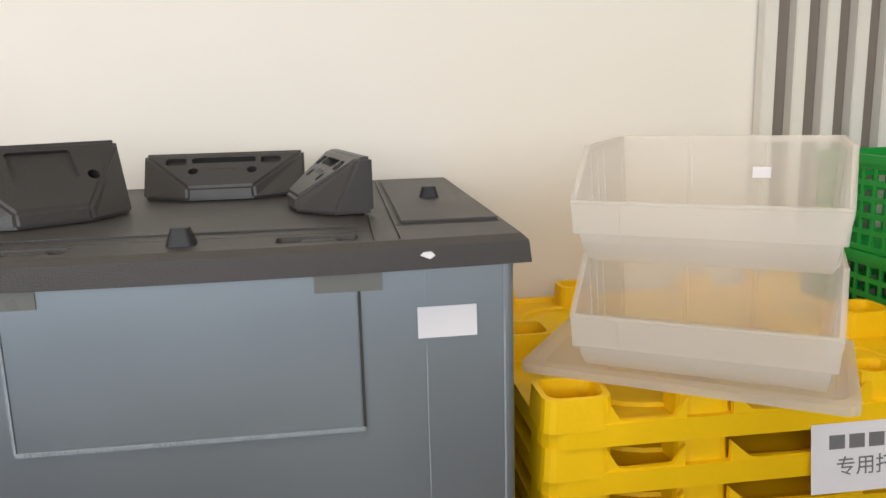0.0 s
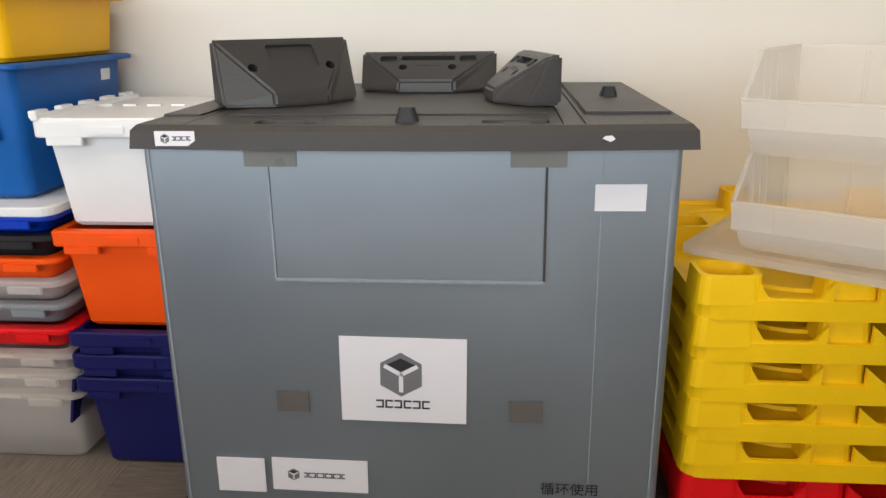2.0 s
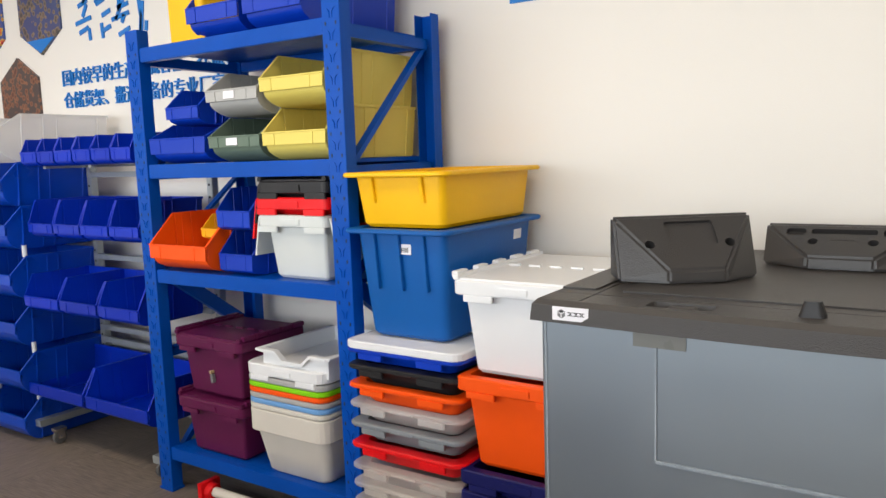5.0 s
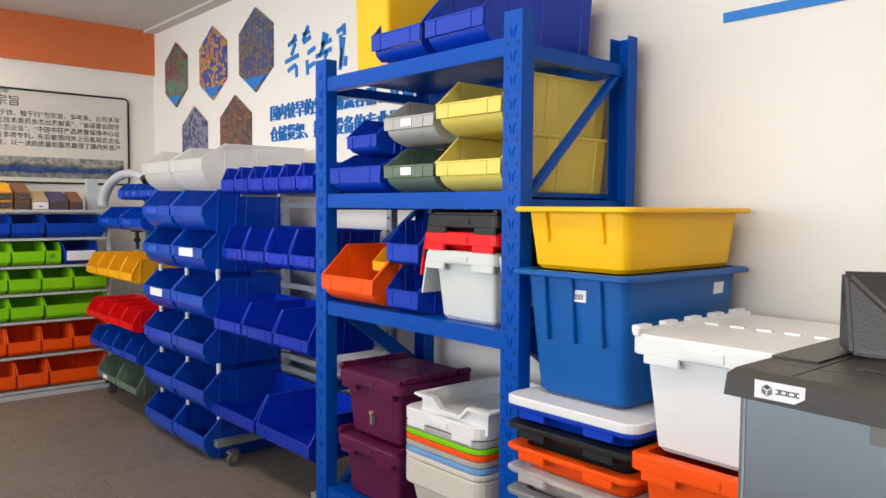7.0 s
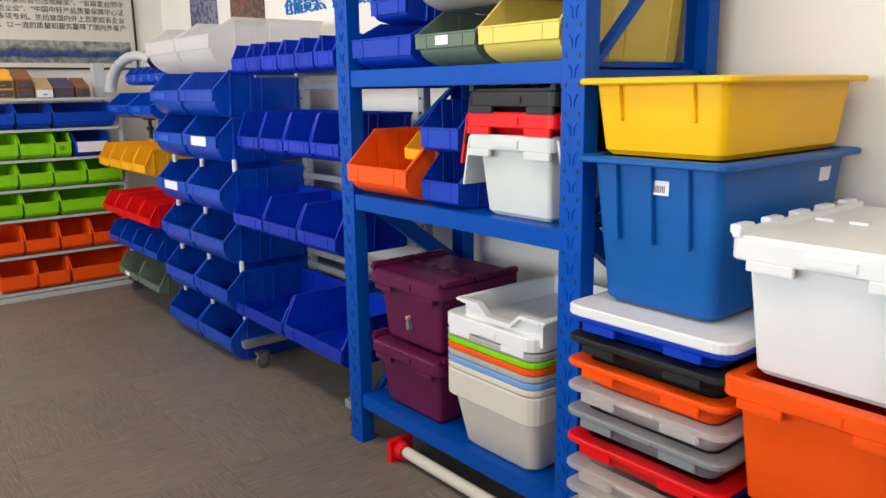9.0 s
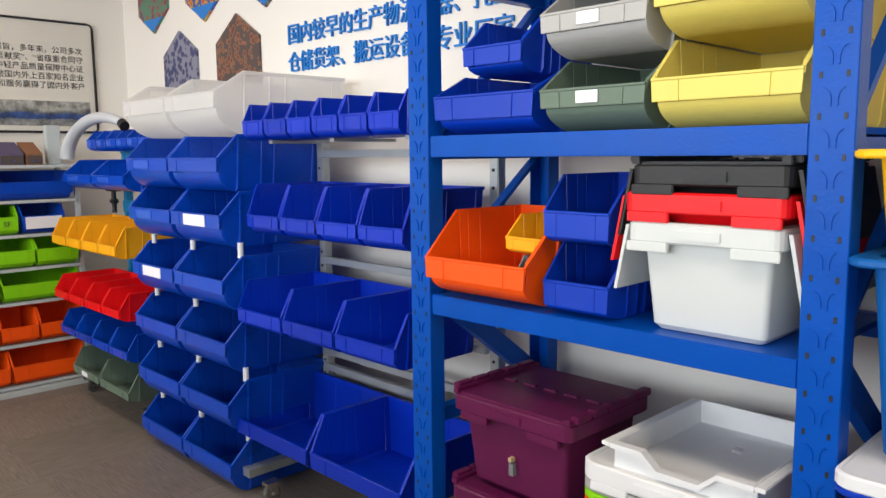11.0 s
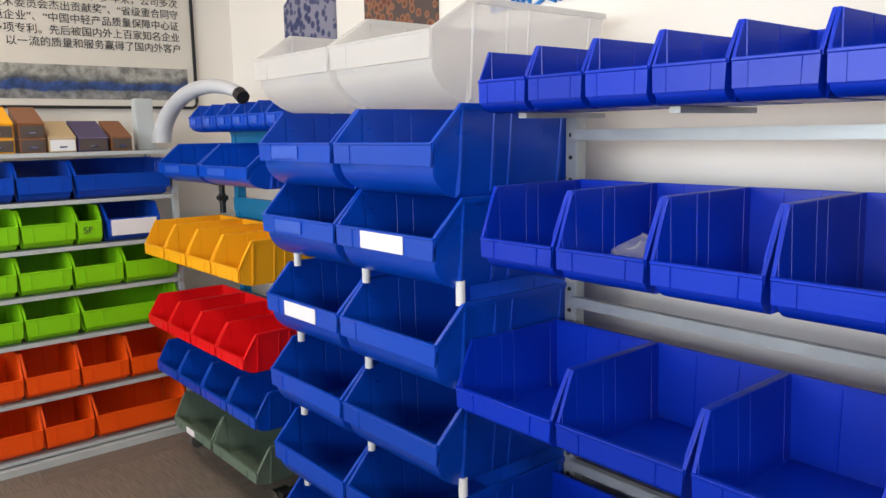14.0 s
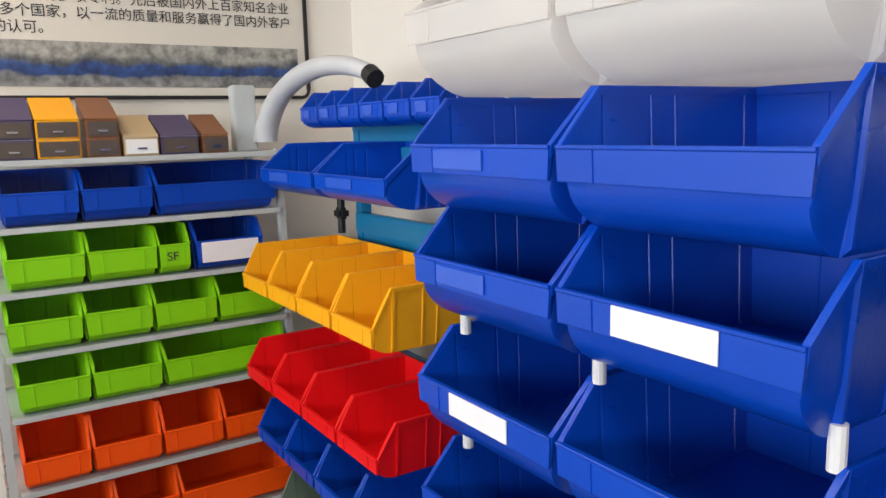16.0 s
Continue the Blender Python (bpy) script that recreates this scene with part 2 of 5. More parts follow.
def round_loop(x0, x1, y0, y1, r, z, n=4):
    pts = []
    for cx, cy, a in ((x1 - r, y1 - r, 0), (x0 + r, y1 - r, 90), (x0 + r, y0 + r, 180), (x1 - r, y0 + r, 270)):
        for i in range(n + 1):
            t = radians(a + 90 * i / n)
            pts.append((cx + r * math.cos(t), cy + r * math.sin(t), z))
    return pts


def loft(bm, loops, cap0=True, cap1=True):
    rows = [[bm.verts.new(p) for p in lp] for lp in loops]
    k = len(rows[0])
    for a, b in zip(rows, rows[1:]):
        for i in range(k):
            bm.faces.new((a[i], a[(i + 1) % k], b[(i + 1) % k], b[i]))
    if cap0:
        bm.faces.new(rows[0][::-1])
    if cap1:
        bm.faces.new(rows[-1])


def mesh(bm, material, bevel=0.0, smooth=False):
    if bevel:
        bmesh.ops.bevel(bm, geom=list(bm.edges), offset=bevel, segments=2, affect="EDGES", clamp_overlap=True)
    bmesh.ops.recalc_face_normals(bm, faces=bm.faces)
    me = bpy.data.meshes.new("mesh")
    bm.to_mesh(me)
    bm.free()
    me.materials.append(material)
    if smooth:
        for f in me.polygons:
            f.use_smooth = True
        me.set_sharp_from_angle(angle=radians(32))
    return me


def part(name, bm, material, parent, label="", bevel=0.0, smooth=False):
    """One mesh object under a thing or a part; takes a bmesh or a finished mesh."""
    me = bm if isinstance(bm, bpy.types.Mesh) else mesh(bm, material, bevel, smooth)
    ob = new(name, me)
    ob.parent = parent
    if label:
        ob["label"] = label
    return ob


def carve(bm, cutter, material, bevel=0.0):
    """The solid bm with the shapes of cutter taken out of it, as one mesh."""
    if bevel:
        bmesh.ops.bevel(bm, geom=list(bm.edges), offset=bevel, segments=2, affect="EDGES", clamp_overlap=True)
    a, b = new("solid", mesh(bm, material)), new("cutter", mesh(cutter, material))
    mod = a.modifiers.new("cut", "BOOLEAN")
    mod.operation, mod.solver, mod.object = "DIFFERENCE", "EXACT", b
    mod.use_self = True
    bpy.context.view_layer.update()
    me = bpy.data.meshes.new_from_object(a.evaluated_get(bpy.context.evaluated_depsgraph_get()))
    bpy.data.objects.remove(a)
    bpy.data.objects.remove(b)
    me.materials.clear()
    me.materials.append(material)
    return me


def thing(name, m, label, category, group="", kind=""):
    ob = new(name)
    ob.matrix_basis = m
    ob.empty_display_size = 0.1
    return tagged(ob, label, category, group, kind)


def solid(name, bm, material, label, category, kind="", m=None, bevel=0.0):
    ob = new(name, mesh(bm, material, bevel))
    if m is not None:
        ob.matrix_basis = m
    return tagged(ob, label, category, "", kind)


def block(*a, **k):
    bm = bmesh.new()
    box(bm, *a, **k)
    return bm


def text_mesh(body, size, material, depth=0.001, wide=1.0):
    cu = bpy.data.curves.new("lettering", "FONT")
    cu.body, cu.size, cu.extrude, cu.align_x = body, size, depth, "LEFT"
    ob = bpy.data.objects.new("lettering", cu)
    scene.collection.objects.link(ob)
    bpy.context.view_layer.update()
    me = bpy.data.meshes.new_from_object(ob.evaluated_get(bpy.context.evaluated_depsgraph_get()))
    bpy.data.objects.remove(ob)
    me.materials.clear()
    me.materials.append(material)
    if wide != 1.0:
        me.transform(Matrix.Diagonal((wide, 1, 1, 1)))
    return me


# ---- structure ----
def structure(name, bm, material, label, category="wall", bevel=0.0):
    return solid(name, bm, material, label, category, "structure", bevel=bevel)


structure("wall_north", block(WEST - 0.2, EAST + 0.2, NORTH, NORTH + 0.2, 0, TOP), M_WALL, "plain warm white painted showroom wall")
structure("wall_west", block(WEST - 0.2, WEST, SOUTH - 0.2, NORTH, 0, TOP), M_WALL, "plain warm white painted end wall")
structure("wall_east", block(EAST, EAST + 0.2, SOUTH - 0.2, NORTH, 0, TOP), M_WALL, "plain white painted closing wall")
bm = bmesh.new()
box(bm, WEST, EAST, SOUTH - 0.2, SOUTH, 0, 0.55)
box(bm, WEST, EAST, SOUTH - 0.2, SOUTH, 2.55, TOP)
for a, b in ((WEST, -6.3), (1.7, EAST)):
    box(bm, a, b, SOUTH - 0.2, SOUTH, 0.55, 2.55)
structure("wall_south", bm, M_WALL, "white painted wall with a wide window opening")
# unseen low wall, added only to keep window light off the lower goods
structure("wall_low_light_block", block(-4.8, EAST, -1.42, -1.32, 0, 1.2), M_WALL, "unseen low white wall added to block window light")
win = thing("window_1", pose(0, 0, 0), "wide aluminium framed window band in the wall", "window", kind="structure")
for i in range(7):
    x = -6.3 + 8.0 * i / 6
    part("window_frame", block(x - 0.03, x + 0.03, SOUTH - 0.14, SOUTH - 0.06, 0.55, 2.55), M_GLASSFRAME, win)
part("window_sill", block(-6.3, 1.7, SOUTH - 0.2, SOUTH + 0.06, 0.55, 0.58), M_GLASSFRAME, win)
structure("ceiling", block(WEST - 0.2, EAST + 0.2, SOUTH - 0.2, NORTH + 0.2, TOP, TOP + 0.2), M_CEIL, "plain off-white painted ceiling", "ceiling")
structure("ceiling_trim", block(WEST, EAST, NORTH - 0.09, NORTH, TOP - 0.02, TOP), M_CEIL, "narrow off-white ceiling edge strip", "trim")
band = structure("trim_west_orange", block(WEST, WEST + 0.025, SOUTH, NORTH, 2.475, TOP - 0.001), M_ORANGE_BAND, "orange panel band along the top of the wall", "trim")
structure("baseboard", block(WEST, EAST, NORTH - 0.012, NORTH, 0, 0.08), M_SLAT, "low off-white skirting board", "baseboard")
fx = thing("ceiling_lamp", pose(-1.75, 0.62, TOP), "long warm white ceiling light trough", "lamp")
for s in (-1, 1):
    part("side_frame", block(-4.86, 4.86, s * 0.28 - 0.02, s * 0.28 + 0.02, -0.05, -0.001), M_SLAT, fx)
    part("end_frame", block(s * 4.84 - 0.02, s * 4.84 + 0.02, -0.26, 0.26, -0.05, -0.001), M_SLAT, fx)

# slatted wall panel beside the stack of pallets
slats = thing("slat_panel", pose(1.40, NORTH, 0), "white vertical slat wall panel on taupe backing", "wall panel", kind="structure")
part("backing", block(0, 1.8, -0.012, -0.001, 0.08, 2.6), M_SLAT_BACK, slats)
for i in range(17):
    x = 0.0 + i * 0.106
    part("slat", block(x - 0.022, x + 0.022, -0.06, -0.012, 0.08, 2.6), M_SLAT, slats, bevel=0.003)

# ---- lettering and pictures on the walls ----


def wall_text(name, body, x, z, size, label, wide=1.0, material=None):
    ob = new(name, text_mesh(body, size, material or M_TEXT, 0.006, wide))
    ob.matrix_basis = pose(x, NORTH - 0.008, z, 90, 0, 0)
    return tagged(ob, label, "wall lettering")


wall_text("wall_lettering", "国内较早的生产物流容器、托盘、", -4.60, 1.945, 0.105, "raised blue Chinese lettering on the white wall")
wall_text("wall_lettering", "仓储货架、搬运设备的专业厂家", -4.60, 1.81, 0.105, "second line of raised blue Chinese lettering on wall")
script = thing("wall_script", pose(-4.36, NORTH, 2.15), "blue brush-style characters on the white wall", "wall lettering")
random.seed(5)
for cx in (0.06, 0.22, 0.40, 0.58):
    for i in range(6):
        bm = bmesh.new()
        a, ln = random.choice((8, 15, 80, 95, 55)), random.uniform(0.05, 0.17)
        box(bm, -ln / 2, ln / 2, -0.008, -0.001, -0.012, 0.012)
        bm.transform(pose(cx + random.uniform(-0.04, 0.04), 0, 0.12 + random.uniform(-0.09, 0.16), 0, -a, 0))
        part("stroke", bm, M_TEXT, script)
line = thing("wall_stripe", pose(-1.49, NORTH, 2.03), "thin blue stripe and block on the white wall", "wall lettering")
part("stripe", block(0, 0.60, -0.008, -0.001, -0.012, 0.02), M_TEXT, line)
part("block", block(0.80, 1.05, -0.008, -0.001, -0.10, 0.04), M_TEXT, line)

HEX = [(-6.11, 2.42, 0.23, (0.03, 0.04, 0.10), (0.35, 0.03, 0.04), (0.05, 0.20, 0.12)),
       (-5.44, 2.42, 0.24, (0.50, 0.03, 0.03), (0.60, 0.45, 0.05), (0.04, 0.08, 0.3)),
       (-4.79, 2.42, 0.25, (0.06, 0.06, 0.07), (0.25, 0.20, 0.12), (0.05, 0.08, 0.2)),
       (-5.77, 1.88, 0.24, (0.02, 0.03, 0.12), (0.06, 0.07, 0.16), (0.22, 0.22, 0.30)),
       (-5.09, 1.88, 0.25, (0.10, 0.03, 0.02), (0.30, 0.13, 0.07), (0.07, 0.05, 0.05))]
for i, (hx, hz, r, a, b, c) in enumerate(HEX):
    h = thing("hexagon_picture", pose(hx, NORTH, hz), ("hexagonal wall picture of red and blue goods", "hexagonal wall picture in red and yellow", "dark hexagonal wall picture of shelving", "hexagonal wall picture of dark blue crates", "hexagonal wall picture of reddish brown goods")[i], "picture", "hexagon pictures on the wall")
    loop = lambda y, q: [(q * 1.06 * math.cos(radians(90 + 60 * k)), y, q * 1.1 * math.sin(radians(90 + 60 * k))) for k in range(6)]
    bm = bmesh.new()
    quad_prism(bm, loop(-0.001, r), loop(-0.014, r))
    part("board", bm, picture_mat("photo_print", a, b, c, 26), h)
    bm = bmesh.new()
    pts = [(-0.62 * r, -0.72 * r), (0, -1.05 * r), (0.62 * r, -0.72 * r)]
    quad_prism(bm, [(x, -0.0145, z) for x, z in pts], [(x, -0.018, z) for x, z in pts])
    part("caption_strip", bm, M_TEXT, h, "blue caption strip")

# framed notice on the end wall
PX = WEST + 0.001
poster = thing("framed_notice", pose(PX, 0, 0), "large framed notice with dark Chinese text and factory photo", "notice board")
PY0, PY1, PZ0, PZ1 = -0.35, 2.24, 1.56, 2.255
part("board", block(0, 0.012, PY0, PY1, PZ0, PZ1), mat("notice_print", (0.66, 0.63, 0.57), 0.5, 0.03), poster, "cream printed board")
bm = bmesh.new()
for k in (PZ0, PZ1):
    box(bm, 0.012, 0.022, PY0 + 0.03, PY1 - 0.03, k - 0.007, k + 0.007)
for k in (PY0, PY1):
    box(bm, 0.012, 0.022, k - 0.007, k + 0.007, PZ0 + 0.03, PZ1 - 0.03)
for sy, sz, y0, z0 in ((1, 1, PY1 - 0.03, PZ1 - 0.03), (1, -1, PY1 - 0.03, PZ0 + 0.03)):
    for j in range(4):
        a0, a1 = radians(90 * j / 4), radians(90 * (j + 1) / 4)
        rod(bm, (0.017, y0 + 0.03 * math.cos(a0), z0 + sz * 0.03 * math.sin(a0)), (0.017, y0 + 0.03 * math.cos(a1), z0 + sz * 0.03 * math.sin(a1)), 0.007, 6)
part("frame", bm, M_BLACK, poster, "thin black frame with rounded corners")
part("photo", block(0.012, 0.0145, PY0 + 0.05, PY1 - 0.04, 1.598, 1.755), hall_photo_mat(), poster, "factory hall photograph")
LINES = ["“诚于信、敏于行”为宗旨，多年来，公司多次", "品标准化技术委员会杰出贡献奖”、“省级重合同守", "省管理示范企业”、“中国中轻产品质量保障中心证", "等荣誉。产品拥有多项专利。先后被国内外上百家知名企业", "，并远销五十多个国家，以一流的质量和服务赢得了国内外客户", "品牌的认可。"]
for i, s in enumerate(LINES):
    me = text_mesh(s, 0.047, M_INK, 0.0006)
    wd = max(v.co.x for v in me.vertices)
    ob = part("text_line", me, M_INK, poster)
    y_left = 1.02 if i == 5 else PY1 - 0.07 - wd
    ob.matrix_basis = pose(0.0135, y_left, 2.06 - 0.0555 * i, 90, 0, 90)
for s, sz, y, z in (("宗旨", 0.085, 1.28, 2.135), ("PURPOSE", 0.035, 1.23, 2.222)):
    part("heading", text_mesh(s, sz, M_INK, 0.0006), M_INK, poster).matrix_basis = pose(0.0135, y, z, 90, 0, 90)

# ---- open-fronted storage bins ----
BINS = {}


def bin_meshes(w, d, h, material, lip_t, lip_b, slope, holder):
    """Front at y = 0, back at y = d, foot at z = 0."""
    key = (w, d, h, material.name, lip_t, lip_b, slope, holder)
    if key in BINS:
        return BINS[key]
    t = 0.0045 if w > 0.2 else 0.003
    hw = w / 2 - 0.002
    foot = max(0.9 * slope + 0.008, 0.11 * d)
    step = 0.013 if w > 0.2 else 0.005
    tuck = 0.955 if w > 0.2 else 0.975
    rib = 0.0032 if w > 0.2 else 0.0016

    def lean(bm):
        """Draft of the mould: the foot is narrower and shorter than the mouth."""
        for v in bm.verts:
            k = min(1, max(0, v.co.z / h))
            v.co.x *= 0.93 + 0.07 * k
            v.co.y -= 0.012 * (1 - k) * max(0, v.co.y / d)

    def low(y):
        if y >= foot:
            return 0.0
        u = max(0.0, (foot - y) / (foot - step))
        return lip_b * (1 - math.sqrt(max(0.0, 1 - min(1, u) ** 1.4)))

    def high(y):
        return h if y >= slope else lip_t + (h - lip_t) * max(0.0, y - 0.002) / (slope - 0.002)

    # one moulded shell: ribbed sides, rounded belly, floor and ribbed back
    rw = 0.012 if w > 0.4 else 0.008
    ribs_y = [(q * d, q * d + rw) for q in ((0.40, 0.52, 0.9) if d > 0.3 else (0.5, 0.88))]
    cuts = {step + (foot - step) * q: 0 for q in (0, 0.02, 0.06, 0.13, 0.24, 0.4, 0.6, 0.8, 1)}
    fl = 0.007 if w > 0.2 else 0.004
    cuts[slope + 0.001], cuts[slope + 0.003], cuts[slope + 0.003 + fl], cuts[slope + 0.005 + fl] = 0, 1.9 * rib, 1.9 * rib, 0
    for y0, y1 in ribs_y:
        cuts[y0], cuts[y0 + 0.0015], cuts[y1 - 0.0015], cuts[y1] = 0, rib, rib, 0
    cuts[d] = 0
    ys = sorted(cuts)
    xs = [(-1, 0)]
    for q in (-0.33, 0.33):
        xs += [(q - 0.012, 0), (q - 0.006, 1), (q + 0.006, 1), (q + 0.012, 0)]
    xs.append((1, 0))
    bm = bmesh.new()
    base = [[bm.verts.new((q * hw * tuck, y, low(y))) for q, _ in xs] for y in ys]
    for r0, r1 in zip(base, base[1:]):
        for i in range(len(xs) - 1):
            bm.faces.new((r0[i], r0[i + 1], r1[i + 1], r1[i]))
    top = {}
    for s in (-1, 1):
        col = [r[0] if s < 0 else r[-1] for r in base]
        up = [bm.verts.new((s * (hw + cuts[y] - rib), y, high(y))) for y in ys]
        mid = [bm.verts.new((s * (hw + cuts[y] - rib), y, low(y) + 0.012 if y > foot else low(y) + (high(y) - low(y)) * 0.3)) for y in ys]
        for lo_, hi_ in ((col, mid), (mid, up)):
            for i in range(len(ys) - 1):
                bm.faces.new((lo_[i], lo_[i + 1], hi_[i + 1], hi_[i]))
        top[s] = (mid, up)
    back_mid = [top[-1][0][-1]] + [bm.verts.new((q * hw, d - 0.002 * k, 0.012)) for q, k in xs[1:-1]] + [top[1][0][-1]]
    back_up = [top[-1][1][-1]] + [bm.verts.new((q * hw, d - 0.002 * k, h)) for q, k in xs[1:-1]] + [top[1][1][-1]]
    for lo_, hi_ in ((base[-1], back_mid), (back_mid, back_up)):
        for i in range(len(xs) - 1):
            bm.faces.new((lo_[i], lo_[i + 1], hi_[i + 1], hi_[i]))
    lean(bm)
    bmesh.ops.recalc_face_normals(bm, faces=bm.faces)
    bmesh.ops.solidify(bm, geom=list(bm.faces), thickness=t)
    body = mesh(bm, material, smooth=True)
    # front lip: one bar with a rolled top edge and shallow seams
    bm = bmesh.new()
    prof = [(0.006, lip_b + 0.0005), (0.001, lip_b), (0, lip_b + 0.002), (0, lip_t - 0.007), (-0.0022, lip_t - 0.005), (-0.0022, lip_t - 0.0012), (-0.0008, lip_t), (0.009, lip_t), (0.0105, lip_t - 0.002), (0.0105, lip_t - 0.006), (0.006, lip_t - 0.008)]
    loops = []
    seam = 0.0024 if w > 0.2 else 0.0014
    for q, k in [(-1, 0)] + [(c + e, f) for c in ((-0.62,) if w > 0.4 else (-0.6, 0.62)) for e, f in ((-0.004, 0), (-0.002, 1), (0.002, 1), (0.004, 0))] + [(1, 0)]:
        loops.append([(q * hw, y - (seam * k if y < 0.002 and z < lip_t - 0.006 else 0), z) for y, z in prof])
    loft(bm, loops)
    lean(bm)
    lip = mesh(bm, material)
    # rolled edge along both slanted sides and round the back
    bm = bmesh.new()
    e = 0.009 if w > 0.4 else (0.006 if w > 0.2 else 0.0036)
    spine = [(-1, 0.004, lip_t), (-1, slope, h), (-1, d, h), (1, d, h), (1, slope, h), (1, 0.004, lip_t)]
    rings = []
    for s, y, z in spine:
        x0, x1 = s * (hw - e), s * (hw + 0.0022)
        drop = 2.2 * e if y < slope + 0.01 and z < h - 0.001 else 1.6 * e
        inn = e if y > d - 0.001 else 0
        rings.append([(x0, y - inn, z - drop), (x1, y + inn * 0.4, z - drop), (x1, y + inn * 0.4, z), (x1 - s * 0.0012, y + inn * 0.3, z + 0.0012), (x0 + s * 0.0012, y - inn * 0.9, z + 0.0012), (x0, y - inn, z)])
    loft(bm, rings)
    lean(bm)
    rim = mesh(bm, material)
    hold = None
    if holder:
        bm = bmesh.new()
        wd, hz = (w * {1: 0.36, 2: 0.42, 3: 0.2}[holder]), (lip_t - lip_b) * (0.8 if holder == 2 else 0.62)
        zc = (lip_t + lip_b) / 2
        lx = {1: -0.28, 2: -0.20, 3: -0.12}[holder] * w
        box(bm, lx, lx + wd, -0.004, -0.0015, zc - hz / 2, zc + hz / 2)
        hold = mesh(bm, M_HOLDER if holder == 1 else M_PAPER)
    BINS[key] = (body, lip, rim, hold)
    return BINS[key]


def bin_thing(w, d, h, material, m, label, group, lip=None, slope=None, holder=0, name="storage_bin"):
    lip_t, lip_b = lip or (0.58 * h, 0.33 * h)
    body, lipm, rim, hold = bin_meshes(round(w, 3), round(d, 3), round(h, 3), material, round(lip_t, 3), round(lip_b, 3), round(slope or 0.22 * d, 3), holder)
    b = thing(name, m, label, "storage bin", group)
    part("body", body, None, b)
    part("front_lip", lipm, None, b)
    part("rim", rim, None, b)
    if hold:
        part("label_holder", hold, None, b, "small label window" if holder == 1 else "blank white label card")
    return b


def bin_row(x0, x1, n, y, z, d, h, material, label, group, lip=None, holder=0, slope=None):
    w = (x1 - x0) / n
    for i in range(n):
        bin_thing(w, d, h, material, pose(x0 + w * (i + 0.5), y, z), label, group, lip, slope, holder if i % 2 == 0 or holder == 1 else 0)


# tower of stacked bins with white spacer poles
TWX = (-4.695, -4.253)
TWZ = (1.255, 1.03, 0.77, 0.515, 0.26, 0.006)
for r, z in enumerate(TWZ):
    for c, x in enumerate(TWX):
        hold = 2 if (r, c) in ((1, 1), (2, 0)) else (1 if c == 0 and r < 2 else 0)
        bin_thing(0.442, 0.50, 0.225, M_BLUE, pose(x, 1.742, z), "large open-fronted cobalt blue stacking bin in a tower", "tower of blue bins", (0.135, 0.078), 0.09, hold)
poles = thing("spacer_pole_set", pose(0, 0, 0), "white spacer poles between stacked blue bins", "spacer poles")
for r in range(1, 5):
    top, bot = TWZ[r], TWZ[r + 1] + 0.1
    for x in (-4.86, -4.462, -4.05):
        bm = bmesh.new()
        rod(bm, (x, 1.835, bot + 0.118), (x, 1.835, top + 0.02), 0.012, 12)
        part("pole", bm, M_WHITE, poles)
for x in TWX:
    bin_thing(0.445, 0.62, 0.245, M_CLEAR, pose(x, 1.742, 1.482), "large milky translucent white bin on top of the tower", "translucent bins", (0.165, 0.10), 0.13)

# trolley of hanging bins
G = "bins on the trolley"
bin_row(-3.955, -3.035, 6, 1.81, 1.455, 0.30, 0.135, M_BLUE3, "small open-fronted blue bin on the trolley rail", G, (0.072, 0.020), slope=0.035)
bin_row(-3.96, -3.03, 4, 1.815, 1.095, 0.36, 0.19, M_BLUE3, "open-fronted blue bin hung on the trolley", G, (0.075, 0.028), slope=0.05)
bin_row(-4.04, -3.06, 3, 1.80, 0.712, 0.375, 0.185, M_BLUE3, "large open-fronted blue bin hung on the trolley", G, (0.08, 0.028), slope=0.055)
bin_row(-4.07, -3.03, 2, 1.79, 0.235, 0.385, 0.215, M_BLUE3, "extra large open-fronted blue bin low on the trolley", G, (0.095, 0.035), slope=0.07)
cart = thing("bin_trolley", pose(0, 0, 0), "galvanised steel louvre trolley frame on castors", "trolley")
for x in (-4.02, -3.02):
    part("upright", block(x - 0.02, x + 0.02, 2.21, 2.25, 0.12, 1.56), M_ZINC, cart, bevel=0.003)
    # black discs on the uncut upright give the holes their inner shade
    for k in range(22):
        bm = bmesh.new()
        rod(bm, (x, 2.2095, 0.2 + k * 0.06), (x, 2.207, 0.2 + k * 0.06), 0.006, 8)
        part("hole_dark", bm, M_BLACK, cart)
    part("foot_beam", block(x - 0.025, x + 0.025, 1.80, 2.40, 0.085, 0.12), M_ZINC, cart)
for z in (1.48, 1.40, 1.10, 0.95, 0.72, 0.55, 0.48, 0.18):
    part("rail", block(-4.0, -3.04, 2.185, 2.21, z - 0.014, z + 0.014), M_ZINC, cart, bevel=0.002)
for x in (-3.9, -3.5, -3.1):
    part("bracket", block(x - 0.012, x + 0.012, 1.90, 2.186, 1.442, 1.454), M_ZINC, cart)
part("panel", block(-4.0, -3.04, 2.25, 2.256, 0.15, 0.46), M_ZINC, cart, "perforated steel panel")


